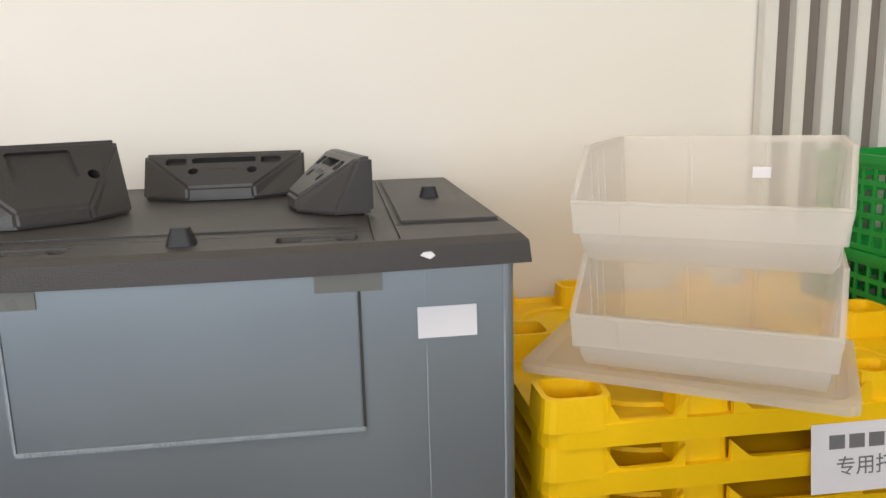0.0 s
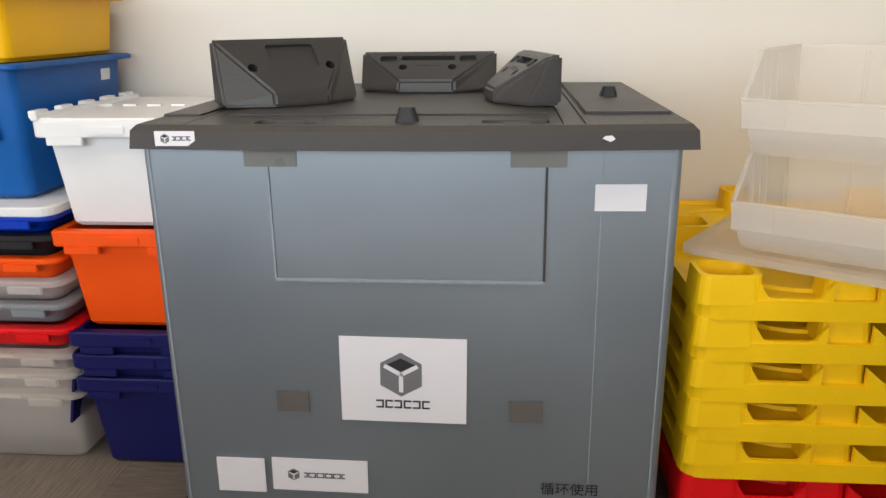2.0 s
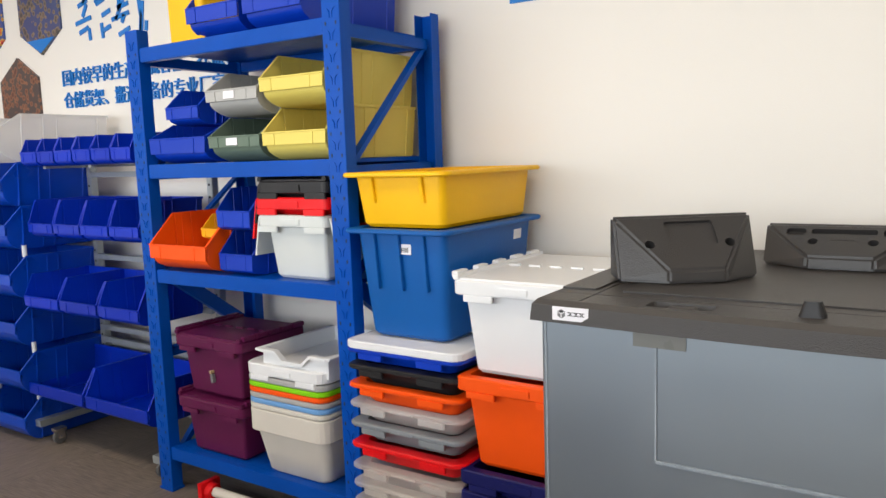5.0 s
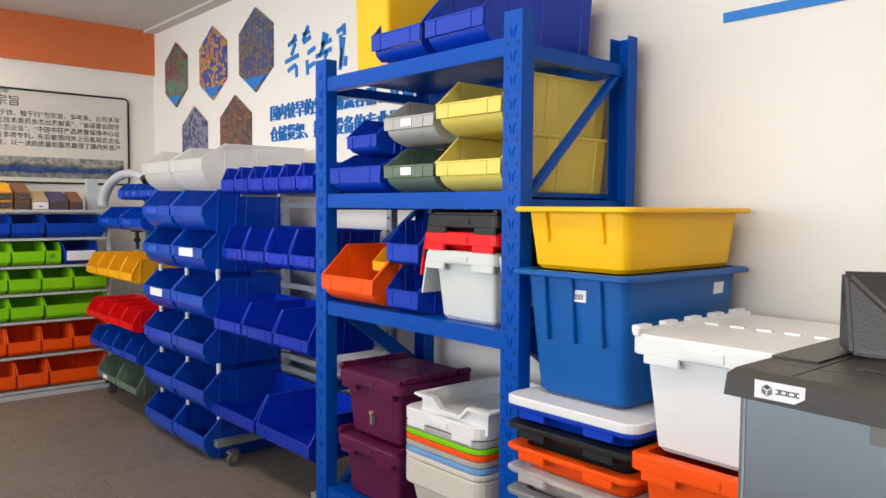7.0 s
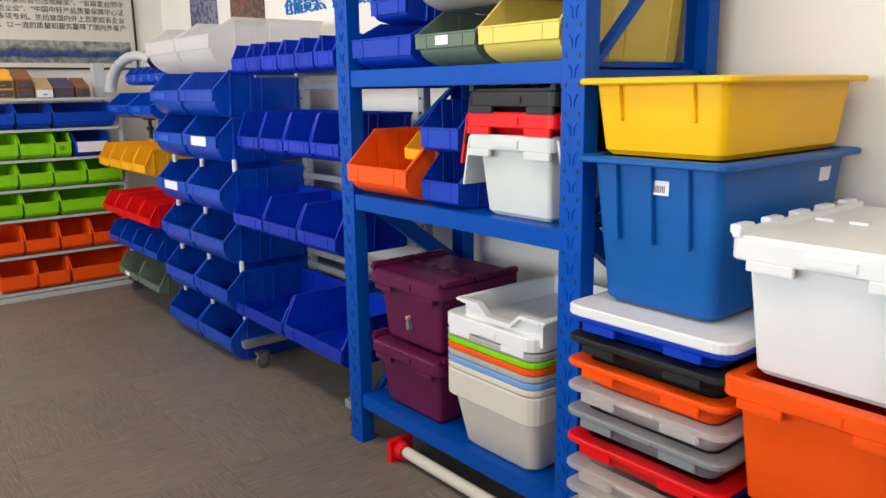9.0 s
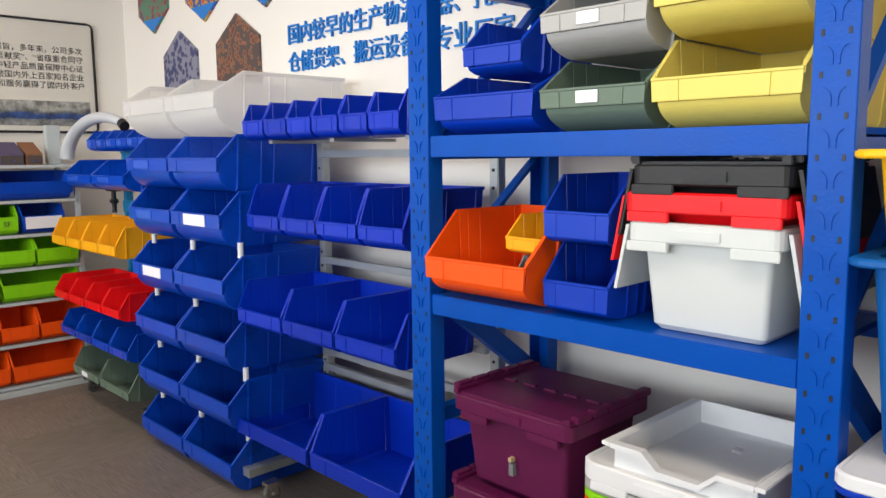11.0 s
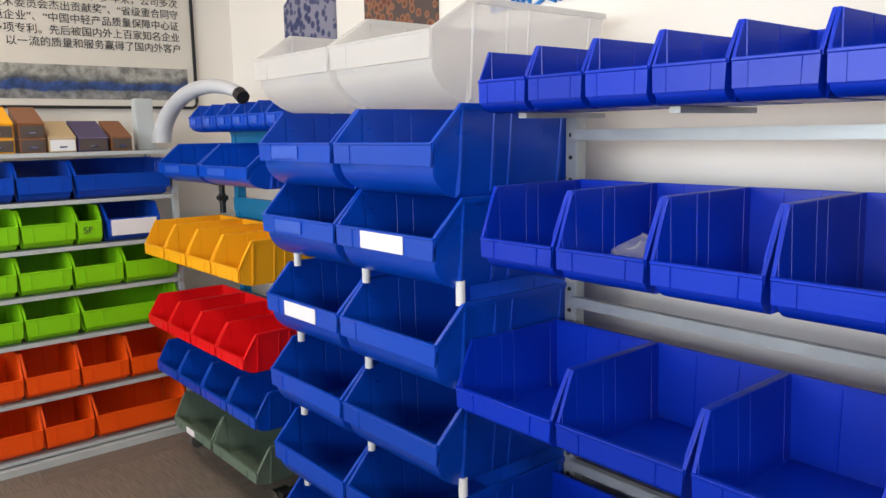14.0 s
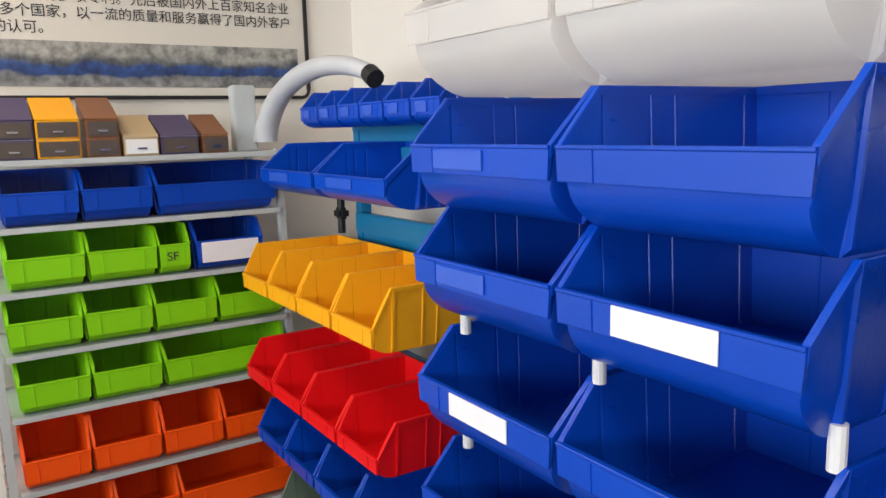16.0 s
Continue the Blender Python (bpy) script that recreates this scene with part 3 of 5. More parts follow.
def castor(x, y, parent=None):
    c = part("castor", block(-0.022, 0.022, -0.03, 0.03, 0.07, 0.085), M_CHROME, parent)
    c.matrix_basis = pose(x, y, 0)
    bm = bmesh.new()
    rod(bm, (-0.013, 0, 0.036), (0.013, 0, 0.036), 0.036, 18)
    part("wheel", bm, M_RUBBER, c, bevel=0.003)
    bm = bmesh.new()
    for s in (-1, 1):
        box(bm, s * 0.018 - 0.0015, s * 0.018 + 0.0015, -0.02, 0.02, 0.03, 0.075)
    rod(bm, (-0.024, 0, 0.036), (0.024, 0, 0.036), 0.008, 8)
    part("fork", bm, M_CHROME, c)


for x in (-3.97, -3.03):
    for y in (1.85, 2.34):
        castor(x + 0.06 * (1 if x < -3.5 else -0.2), y, cart)
# scrap of film in one trolley bin
bm = bmesh.new()
bmesh.ops.create_icosphere(bm, subdivisions=3, radius=0.07)
for v in bm.verts:
    v.co += noise.noise_vector(v.co * 30) * 0.035
    v.co.z = max(-0.03, v.co.z * 0.7)
solid("plastic_film", bm, M_FILM, "crumpled clear plastic bag lying in a blue bin", "plastic bag", m=pose(-3.60, 1.97, 1.136))

# third stand with coloured bins
G = "bins on the louvre stand"
bin_row(-5.96, -5.10, 6, 1.94, 1.43, 0.2, 0.115, M_BLUE, "small open-fronted blue bin on the stand", G, (0.066, 0.022), 1, 0.05)
bin_row(-6.10, -5.20, 2, 1.84, 1.215, 0.32, 0.165, M_BLUE, "wide low open-fronted blue bin on the stand", G, (0.085, 0.04), 1, 0.1)
bin_row(-6.07, -5.12, 4, 1.745, 0.885, 0.36, 0.162, M_AMBER, "amber yellow open-fronted bin on the stand", G, (0.068, 0.02), slope=0.055)
bin_row(-6.09, -5.12, 4, 1.745, 0.565, 0.36, 0.145, M_RED, "red open-fronted bin on the stand", G, (0.062, 0.02), slope=0.055)
bin_row(-6.02, -5.05, 4, 1.745, 0.365, 0.36, 0.145, M_BLUE, "dark blue open-fronted bin on the stand", G, (0.06, 0.02), slope=0.055)
bin_row(-5.86, -5.06, 2, 1.745, 0.155, 0.36, 0.15, M_SAGE, "sage grey open-fronted bin low on the stand", G, (0.06, 0.02), 3, 0.055)
stand = thing("louvre_stand", pose(0, 0, 0), "blue louvre panel stand carrying coloured bins", "bin stand")
for x in (-6.0, -5.1):
    part("upright", block(x - 0.02, x + 0.02, 2.16, 2.20, 0.1, 1.5), M_TURQ, stand)
    part("foot", block(x - 0.02, x + 0.02, 1.85, 2.36, 0.07, 0.1), M_BLACK, stand)
for z in (1.45, 1.33, 1.10, 0.98, 0.66, 0.44, 0.24):
    part("louvre", block(-5.98, -5.12, 2.135, 2.165, z - 0.035, z + 0.035), M_TURQ, stand, bevel=0.004)
for z in (1.385, 1.04, 0.84, 0.56, 0.34, 0.14):
    part("louvre_back", block(-5.98, -5.12, 2.165, 2.172, z - 0.07, z + 0.07), M_TURQ, stand)
for x in (-5.95, -5.15):
    for y in (1.88, 2.33):
        castor(x, y, stand)
clamp = thing("clamp", pose(-6.02, 2.10, 1.20), "small black clamp under a blue bin", "clamp")
part("body", block(-0.06, 0.06, -0.03, 0.03, -0.01, 0.05), M_BLACK, clamp, bevel=0.006)
bm = bmesh.new()
rod(bm, (0, 0, -0.14), (0, 0, 0.0), 0.014)
part("stem", bm, M_BLACK, clamp)
part("knob", block(-0.03, 0.03, -0.02, 0.02, -0.09, -0.05), M_BLACK, clamp, bevel=0.01)

# ---- grey shelf of small bins at the end wall ----
SX, SY0, SY1 = -6.2, 1.03, 1.945
shelf = thing("bin_shelf", pose(0, 0, 0), "grey enamelled steel shelf rack with rows of bins", "shelf")
SHELVES = (1.355, 1.150, 0.950, 0.752, 0.552, 0.302, 0.055)
for z in SHELVES:
    part("shelf_board", block(WEST + 0.02, SX, SY0, SY1, z - 0.018, z), M_SHELF, shelf, bevel=0.002)
for y in (SY0 - 0.02, SY1 + 0.012):
    for x in (WEST + 0.04, SX - 0.03):
        part("post", block(x - 0.015, x + 0.015, y - 0.012, y + 0.012, 0, 1.36), M_SHELF, shelf)
part("base_bar", block(SX - 0.03, SX + 0.03, SY0 - 0.05, SY1 + 0.06, 0.0, 0.03), M_SHELF, shelf)
bm = bmesh.new()
for k in range(16):
    rod(bm, (WEST + 0.05, SY0 - 0.034, 0.1 + k * 0.075), (SX - 0.03, SY0 - 0.034, 0.1 + k * 0.075), 0.003, 6)
part("wire_side", bm, M_CHROME, shelf, "chromed wire side")
ROWS_W = [
    (1.150, 0.165, (0.105, 0.035), [(1.06, 1.285, M_BLUE), (1.285, 1.507, M_BLUE), (1.507, 1.935, M_BLUE)], "dark blue"),
    (0.950, 0.165, (0.105, 0.03), [(1.055, 1.285, M_GREEN), (1.285, 1.505, M_GREEN), (1.505, 1.612, M_GREEN), (1.625, 1.87, M_BLUE)], "lime green"),
    (0.752, 0.165, (0.105, 0.03), [(1.04, 1.26, M_GREEN), (1.26, 1.475, M_GREEN), (1.475, 1.69, M_GREEN), (1.69, 1.935, M_GREEN)], "lime green"),
    (0.552, 0.165, (0.105, 0.03), [(1.05, 1.266, M_GREEN), (1.266, 1.49, M_GREEN), (1.49, 1.935, M_GREEN)], "lime green"),
    (0.302, 0.20, (0.105, 0.03), [(1.04, 1.245, M_ORANGE), (1.245, 1.468, M_ORANGE), (1.468, 1.68, M_ORANGE), (1.68, 1.935, M_ORANGE)], "bright orange"),
    (0.055, 0.20, (0.115, 0.03), [(1.07, 1.30, M_ORANGE), (1.30, 1.51, M_ORANGE), (1.51, 1.935, M_ORANGE)], "bright orange"),
]
for z, h, lip, row, tone in ROWS_W:
    for a, b, m in row:
        t = "dark blue" if m is M_BLUE else tone
        ob = bin_thing(b - a, 0.33, h, m, pose(SX + 0.012, (a + b) / 2, z + 0.002, 0, 0, 90), t + (" wide" if b - a > 0.3 else "") + " open-fronted bin on the steel shelf", "bins on the grey shelf", lip, 0.06)
        if abs(a - 1.505) < 0.001 and z == 0.950:
            part("marking", text_mesh("SF", 0.042, M_INK, 0.0004), M_INK, ob, "handwritten SF").matrix_basis = pose(-0.028, -0.003, 0.05, 90, 0, 0)
        if m is M_BLUE and z == 0.950:
            part("label_card", block(-0.10, 0.10, -0.004, -0.001, 0.03, 0.10), M_PAPER, ob, "blank white card")


def drawer_box(y, w, tiers, material, label):
    t = thing("drawer_box", pose(SX - 0.03, y, 1.356, 0, 0, 90), label, "drawer box", "small drawer boxes on the shelf")
    hh = 0.060
    for k in range(tiers):
        part("shell", block(-w / 2, w / 2, 0.002, 0.17, k * hh, (k + 1) * hh - 0.001), material, t, bevel=0.002)
        part("drawer", block(-w / 2 + 0.006, w / 2 - 0.006, -0.004, 0.01, k * hh + 0.006, (k + 1) * hh - 0.007), M_DARKCLEAR if material is not M_TANBOX else M_WHITE, t, "glossy drawer front")
        part("pull", block(-0.015, 0.015, -0.009, -0.004, k * hh + 0.02, k * hh + 0.026), M_CHROME, t)
    z = tiers * hh
    bm = bmesh.new()
    quad_prism(bm, [(-w / 2, 0, z), (w / 2, 0, z), (w / 2, 0.17, z), (-w / 2, 0.17, z)], [(-w / 2, 0.002, z + 0.004), (w / 2, 0.002, z + 0.004), (w / 2, 0.168, z + 0.075), (-w / 2, 0.168, z + 0.075)])
    part("sloped_lid", bm, material, t)


drawer_box(0.98, 0.13, 2, M_TANBOX, "tan drawer boxes stacked on the shelf")
drawer_box(1.12, 0.115, 2, M_PURPBOX, "violet drawer boxes stacked on the shelf")
drawer_box(1.245, 0.125, 2, M_AMBER, "amber orange drawer boxes stacked on the shelf")
drawer_box(1.375, 0.10, 2, M_BROWNBOX, "brown drawer boxes stacked on the shelf")
drawer_box(1.49, 0.11, 1, M_TANBOX, "single tan drawer box on the shelf")
drawer_box(1.615, 0.125, 1, M_PURPBOX, "single violet drawer box on the shelf")
drawer_box(1.735, 0.09, 1, M_BROWNBOX, "single brown drawer box on the shelf")
arm = thing("hose_arm", pose(-6.33, 1.86, 1.356), "grey arched hose arm with a pale metal upright", "hose arm")
part("upright", block(-0.03, 0.03, -0.03, 0.05, 0, 0.235), M_SHELF, arm, bevel=0.004)
bm = bmesh.new()
rings = []
for k in range(49):
    f = k / 48
    t = radians(180 - 124 * f)
    ctr = Vector((0.52 + 0.48 * math.cos(t), 0.075 + 0.05 * f, 0.03 + 0.235 * math.sin(t)))
    out = Vector((math.cos(t), 0, math.sin(t)))
    r = 0.044 - 0.018 * f
    rings.append([ctr + (out * math.cos(2 * math.pi * q / 12) + Vector((0, 1, 0)) * math.sin(2 * math.pi * q / 12)) * r for q in range(12)])
    prev = ctr
loft(bm, rings)
part("hose", bm, M_TUBE, arm, "smooth pale grey hose", smooth=True)
bm = bmesh.new()
rod(bm, prev, prev + Vector((0.035, 0, -0.02)), 0.028, 12)
part("nozzle", bm, M_BLACK, arm, "black clip end")

# ---- blue boltless rack ----
RX0, RX1, RY0, RY1 = -2.945, -1.765, 1.765, 2.365
rack = thing("pallet_rack", pose(0, 0, 0), "blue powder-coated boltless steel rack with loaded shelves", "rack")
LEVELS = (0.205, 0.998, 1.445, 1.925)


# the slots are not cut: a black slip stands for the shade inside
bm = bmesh.new()
box(bm, -0.0032, 0.0032, -0.0008, 0.0008, -0.006, 0.006)
SLOT_DARK = mesh(bm, M_BLACK, 0.0006)
bm = bmesh.new()
path = [(0.006, -0.019), (0.006, -0.004), (0.009, 0.006), (0.016, 0.013), (0.019, 0.014)]
loft(bm, [[(x - 0.0026, -0.0022, z), (x + 0.0026, -0.0022, z), (x + 0.0026, 0.0022, z), (x - 0.0026, 0.0022, z)] for x, z in path])
FORK = mesh(bm, M_STEEL_BLUE)


def upright(x0, y0, facing):
    """A folded steel post; its keyholes are dark slips laid on the face."""
    bm = bmesh.new()
    prof = [(0, 0.055), (0, 0.002), (0.002, 0), (0.078, 0), (0.08, 0.002), (0.08, 0.055), (0.076, 0.055), (0.076, 0.004), (0.004, 0.004), (0.004, 0.055)]
    loft(bm, [[(x0 + a, y0 + b, z) for a, b in prof] for z in (0.0, 2.0)])
    if facing > 0:
        bm.transform(Matrix.Translation((0, 2 * y0 + 0.055, 0)) @ Matrix.Diagonal((1, -1, 1, 1)))
    p = part("post", bm, M_STEEL_BLUE, rack)
    yf = y0 - 0.0006 if facing < 0 else y0 + 0.0556
    for k in range(26):
        z = 0.05 + k * 0.074
        for s in (0.017, 0.063):
            part("slot_dark", SLOT_DARK, None, p).matrix_basis = pose(x0 + s, yf, z)
        for s in (-1, 1):
            part("embossing", FORK, None, p).matrix_basis = Matrix.Translation((x0 + 0.04, yf, z + 0.037)) @ Matrix.Diagonal((s, 1, 1, 1))
    part("foot", block(x0 - 0.004, x0 + 0.084, y0 - 0.004, y0 + 0.06, 0.0, 0.012), M_STEEL_BLUE, p)


for x in (RX0, RX1 - 0.08):
    upright(x, RY0, -1)
    upright(x, RY1 - 0.055, 1)
for x in (RX0 + 0.02, RX1 - 0.06):
    for z in (0.12, 0.62, 1.40, 1.88):
        part("cross_bar", block(x, x + 0.04, RY0 + 0.056, RY1 - 0.056, z - 0.02, z + 0.02), M_STEEL_BLUE, rack)
    for z0, z1 in ((0.14, 0.60), (0.64, 0.98), (1.02, 1.38), (1.42, 1.86)):
        flip = z0 == 0.64
        a, b = ((RY1 - 0.07, z0), (RY0 + 0.07, z1)) if flip else ((RY0 + 0.07, z0), (RY1 - 0.07, z1))
        bm = bmesh.new()
        quad_prism(bm, [(x + 0.005, a[0] - 0.03, a[1] - 0.01), (x + 0.035, a[0] - 0.03, a[1] - 0.01), (x + 0.035, a[0] + 0.03, a[1] + 0.02), (x + 0.005, a[0] + 0.03, a[1] + 0.02)],
                   [(x + 0.005, b[0] - 0.03, b[1] - 0.01), (x + 0.035, b[0] - 0.03, b[1] - 0.01), (x + 0.035, b[0] + 0.03, b[1] + 0.02), (x + 0.005, b[0] + 0.03, b[1] + 0.02)])
        part("brace", bm, M_STEEL_BLUE, rack)
for z in LEVELS:
    for y0 in (RY0 + 0.006, RY1 - 0.05):
        bm = bmesh.new()
        box(bm, RX0 + 0.081, RX1 - 0.081, y0, y0 + 0.04, z - 0.058, z)
        part("beam", bm, M_STEEL_BLUE, rack, bevel=0.003)
    for k in range(4):
        w = (RX1 - RX0 - 0.17) / 4
        x = RX0 + 0.085 + k * w
        part("deck_panel", block(x + 0.001, x + w - 0.001, RY0 + 0.047, RY1 - 0.051, z - 0.016, z - 0.001), M_STEEL_BLUE, rack)


# ---- tubs, totes and crates ----
def tub(name, w, d, h, material, m, label, category, group="", taper=0.10, rim=0.03, rim_h=0.022, r=0.03, wall=0.004, ribs=0, sticker=False, open_top=True, lugs=False):
    """A tapered, round-cornered tub with an overhanging rolled rim; origin at the middle of its foot."""
    t = thing(name, m, label, category, group)
    bw, bd = w / 2 - rim, d / 2 - rim
    fw, fd = bw * (1 - taper), bd * (1 - taper)
    L = lambda a, b, z, rr: round_loop(-a, a, -b, b, rr, z)
    bm = bmesh.new()
    loops = [L(fw - 0.01, fd - 0.01, 0, r), L(fw, fd, 0.012, r), L(bw, bd, h - rim_h, r)]
    if open_top:
        loops += [L(bw, bd, h - 0.002, r), L(bw - wall, bd - wall, h - 0.002, r), L(fw - wall, fd - wall, 0.015, r)]
    else:
        loops += [L(bw, bd, h - 0.002, r)]
    loft(bm, loops)
    part("body", bm, material, t, smooth=True)
    for s in range(ribs):
        x = -0.10 + 0.2 * s / max(1, ribs - 1)
        y0, y1 = -bd * 0.975, -bd
        bm = bmesh.new()
        loft(bm, [[(x - 0.008, y + 0.01, z), (x + 0.008, y + 0.01, z), (x + 0.008, y - o, z), (x - 0.008, y - o, z)] for y, o, z in ((y0, 0.004, h * 0.45), (y1, 0.012, h - rim_h))])
        part("rib", bm, material, t, bevel=0.002)
    bm = bmesh.new()
    W, D = w / 2, d / 2
    loft(bm, [L(W - 0.003, D - 0.003, h - rim_h, r + 0.01), L(W, D, h - rim_h + 0.004, r + 0.01), L(W, D, h - 0.004, r + 0.01), L(W - 0.005, D - 0.005, h, r + 0.01),
              L(bw - wall, bd - wall, h, r), L(bw - wall, bd - wall, h - rim_h, r), L(W - 0.003, D - 0.003, h - rim_h, r + 0.01)], False, False)
    part("rim", bm, material, t)
    if lugs:
        bm = bmesh.new()
        for s in (-1, 1):
            box(bm, s * 0.12 - 0.05, s * 0.12 + 0.05, -D - 0.002, -D + 0.01, h - rim_h - 0.02, h - rim_h + 0.002)
        box(bm, -0.05, 0.05, -D - 0.004, -D + 0.004, h - rim_h * 0.8, h - rim_h * 0.3)
        part("handle_grip", bm, material, t, bevel=0.002)
    if sticker:
        st = part("sticker", block(-0.028, 0.028, -0.0015, 0.0015, -0.018, 0.018), M_PAPER, t, "white barcode sticker")
        st.matrix_basis = pose(0.02, -bd - 0.006 + 0.01, h - rim_h - 0.05, -4, 0, 0)
        side = part("side_sticker", block(-0.0015, 0.0015, -0.028, 0.028, -0.018, 0.018), M_PAPER, t, "blank white sticker")
        side.matrix_basis = pose(bw - 0.003, d * 0.28, h - rim_h - 0.045, 0, 7, 0)
        for k in range(8):
            part("bar", block(-0.02 + k * 0.005, -0.0175 + k * 0.005, -0.0022, -0.0015, -0.012, 0.004), M_INK, st)
    return t


SB = "stack of colourful tubs"
CX, CY = -1.52, 2.02
tub("storage_tub", 0.43, 0.68, 0.185, M_YELLOW, pose(-1.545, CY + 0.035, 1.212), "deep yellow plastic tub on top of a blue tub", "tub", SB, 0.07, 0.035, 0.016, 0.03, ribs=2)
tub("storage_tub", 0.43, 0.68, 0.375, M_TUB_BLUE, pose(-1.545, CY + 0.035, 0.835), "tall blue plastic tub with barcode sticker and ribs", "tub", SB, 0.12, 0.035, 0.016, 0.03, ribs=3, sticker=True)
# a closed lid, not a tray, built with the tub shape
tub("snap_lid", 0.47, 0.66, 0.035, M_WHITE, pose(CX, CY, 0.795), "white snap lid lying under the blue tub", "lid", SB, 0.02, 0.006, 0.028, 0.03, open_top=False)
STACK = [(0.745, M_BLUE2, "blue", 0.06), (0.672, M_BLACK, "black", 0.075), (0.605, M_ORANGE, "orange", 0.075), (0.538, M_CLEAR, "translucent pinkish white", 0.075), (0.468, M_MIDGREY, "grey", 0.075), (0.392, M_RED, "red", 0.075)]
for z, m, tone, h in STACK:
    tub("stacking_tray", 0.47, 0.66, h, m, pose(CX, CY, z), tone + " shallow stacking tray with rolled rim", "tray", SB, 0.05, 0.04, 0.016, 0.03, lugs=True)
for z0, h in ((0.10, 0.29), (0.055, 0.27), (0.004, 0.255)):
    tub("clear_crate", 0.47, 0.66, h, M_CLEAR2, pose(CX, CY, z0), "clear frosted plastic crate nested in a stack", "crate", SB, 0.12, 0.04, 0.016, 0.03, lugs=True)


def lid_tote(w, d, h, material, m, label, group, flaps=False, lid=True):
    """A tapered tote with an attached hinged lid."""
    t = tub("lidded_tote", w, d, h, material, m, label, "tote", group, 0.10, 0.028, 0.045, 0.015, lugs=True, open_top=not lid)
    if lid:
        W, D = w / 2, d / 2
        bm = bmesh.new()
        box(bm, -W + 0.012, W - 0.012, -D + 0.012, D - 0.012, h - 0.004, h + 0.006)
        for s in (-1, 1):
            box(bm, s * (W - 0.012) - 0.010, s * (W - 0.012) + 0.010, -D + 0.004, D - 0.004, h, h + 0.016)
            for k in range(5):
                y = -D + 0.05 + k * (d - 0.1) / 4
                box(bm, s * W - 0.012, s * W + 0.012, y - 0.03, y + 0.03, h + 0.004, h + 0.024)
        part("lid", bm, material, t, bevel=0.002)
        for k in range(5):
            x = -W + 0.06 + k * (w - 0.12) / 4
            part("tooth", block(x - 0.02, x + 0.02, -0.006, 0.006, h + 0.006, h + 0.012), material, t)
    if flaps:
        for s in (-1, 1):
            bm = bmesh.new()
            quad_prism(bm, [(s * w / 2 + s * 0.004, -d / 2 + 0.02, h - 0.01), (s * w / 2 + s * 0.012, -d / 2 + 0.02, h - 0.01), (s * w / 2 + s * 0.012, d / 2 - 0.02, h - 0.01), (s * w / 2 + s * 0.004, d / 2 - 0.02, h - 0.01)],
                       [(s * w / 2 + s * 0.034, -d / 2 + 0.02, h - 0.16), (s * w / 2 + s * 0.042, -d / 2 + 0.02, h - 0.16), (s * w / 2 + s * 0.042, d / 2 - 0.02, h - 0.16), (s * w / 2 + s * 0.034, d / 2 - 0.02, h - 0.16)])
            part("lid_flap", bm, material, t)
    return t


SC = "stack of lidded totes"
lid_tote(0.42, 0.60, 0.30, M_WHITE, pose(-1.095, 1.995, 0.765), "white attached-lid tote on an orange tote", SC)
lid_tote(0.42, 0.60, 0.30, M_ORANGE, pose(-1.095, 1.995, 0.462), "orange plastic tote between white and navy totes", SC, lid=False)
for z, h in ((0.125, 0.335), (0.065, 0.325), (0.004, 0.312)):
    lid_tote(0.42, 0.60, h, M_NAVY, pose(-1.095, 1.995, z), "navy blue nested tote with hanging lid flaps", SC, flaps=z < 0.01, lid=False)

# rack, ground level
R0 = LEVELS[0] + 0.001
lid_tote(0.41, 0.38, 0.245, M_PURPLE, pose(-2.595, 1.965, R0), "burgundy lidded tote on the lowest rack shelf", "burgundy totes")
p = lid_tote(0.41, 0.38, 0.255, M_PURPLE, pose(-2.585, 1.965, R0 + 0.262), "burgundy lidded tote stacked on another", "burgundy totes")
part("emblem", block(-0.012, 0.0, -0.171, -0.150, 0.10, 0.112), M_TANBOX, p, "small pale emblem", bevel=0.001)
part("emblem", block(-0.014, 0.002, -0.166, -0.146, 0.06, 0.095), M_INKG, p, "small greyish emblem", bevel=0.001)
SW = "stack of nested pale bins"
tub("nested_bin", 0.42, 0.46, 0.27, M_CREAM, pose(-2.137, 1.99, R0), "cream white nested plastic bin on the rack", "tub", SW, 0.14, 0.02, 0.09, 0.04)
for k, (m, tone, hh) in enumerate(((M_CREAM, "cream", 0.022), (M_TUB_BLUE, "light blue", 0.022), (M_GREY, "pale blue grey", 0.022), (M_ORANGE, "orange", 0.022), (M_GREEN, "bright green", 0.022), (M_GREY, "light grey", 0.025), (M_WHITE, "white", 0.05))):
    z = R0 + 0.271 + (0, 0.022, 0.044, 0.066, 0.088, 0.110, 0.135)[k]
    mm = M_LBLUE if tone == "light blue" else m
    tub("nested_bin", 0.42, 0.46, hh, mm, pose(-2.137, 1.99, z), tone + " rim of a nested bin in the stack", "lid", SW, 0.02, 0.012, hh * 0.9, 0.04, open_top=False, lugs=(k == 6))


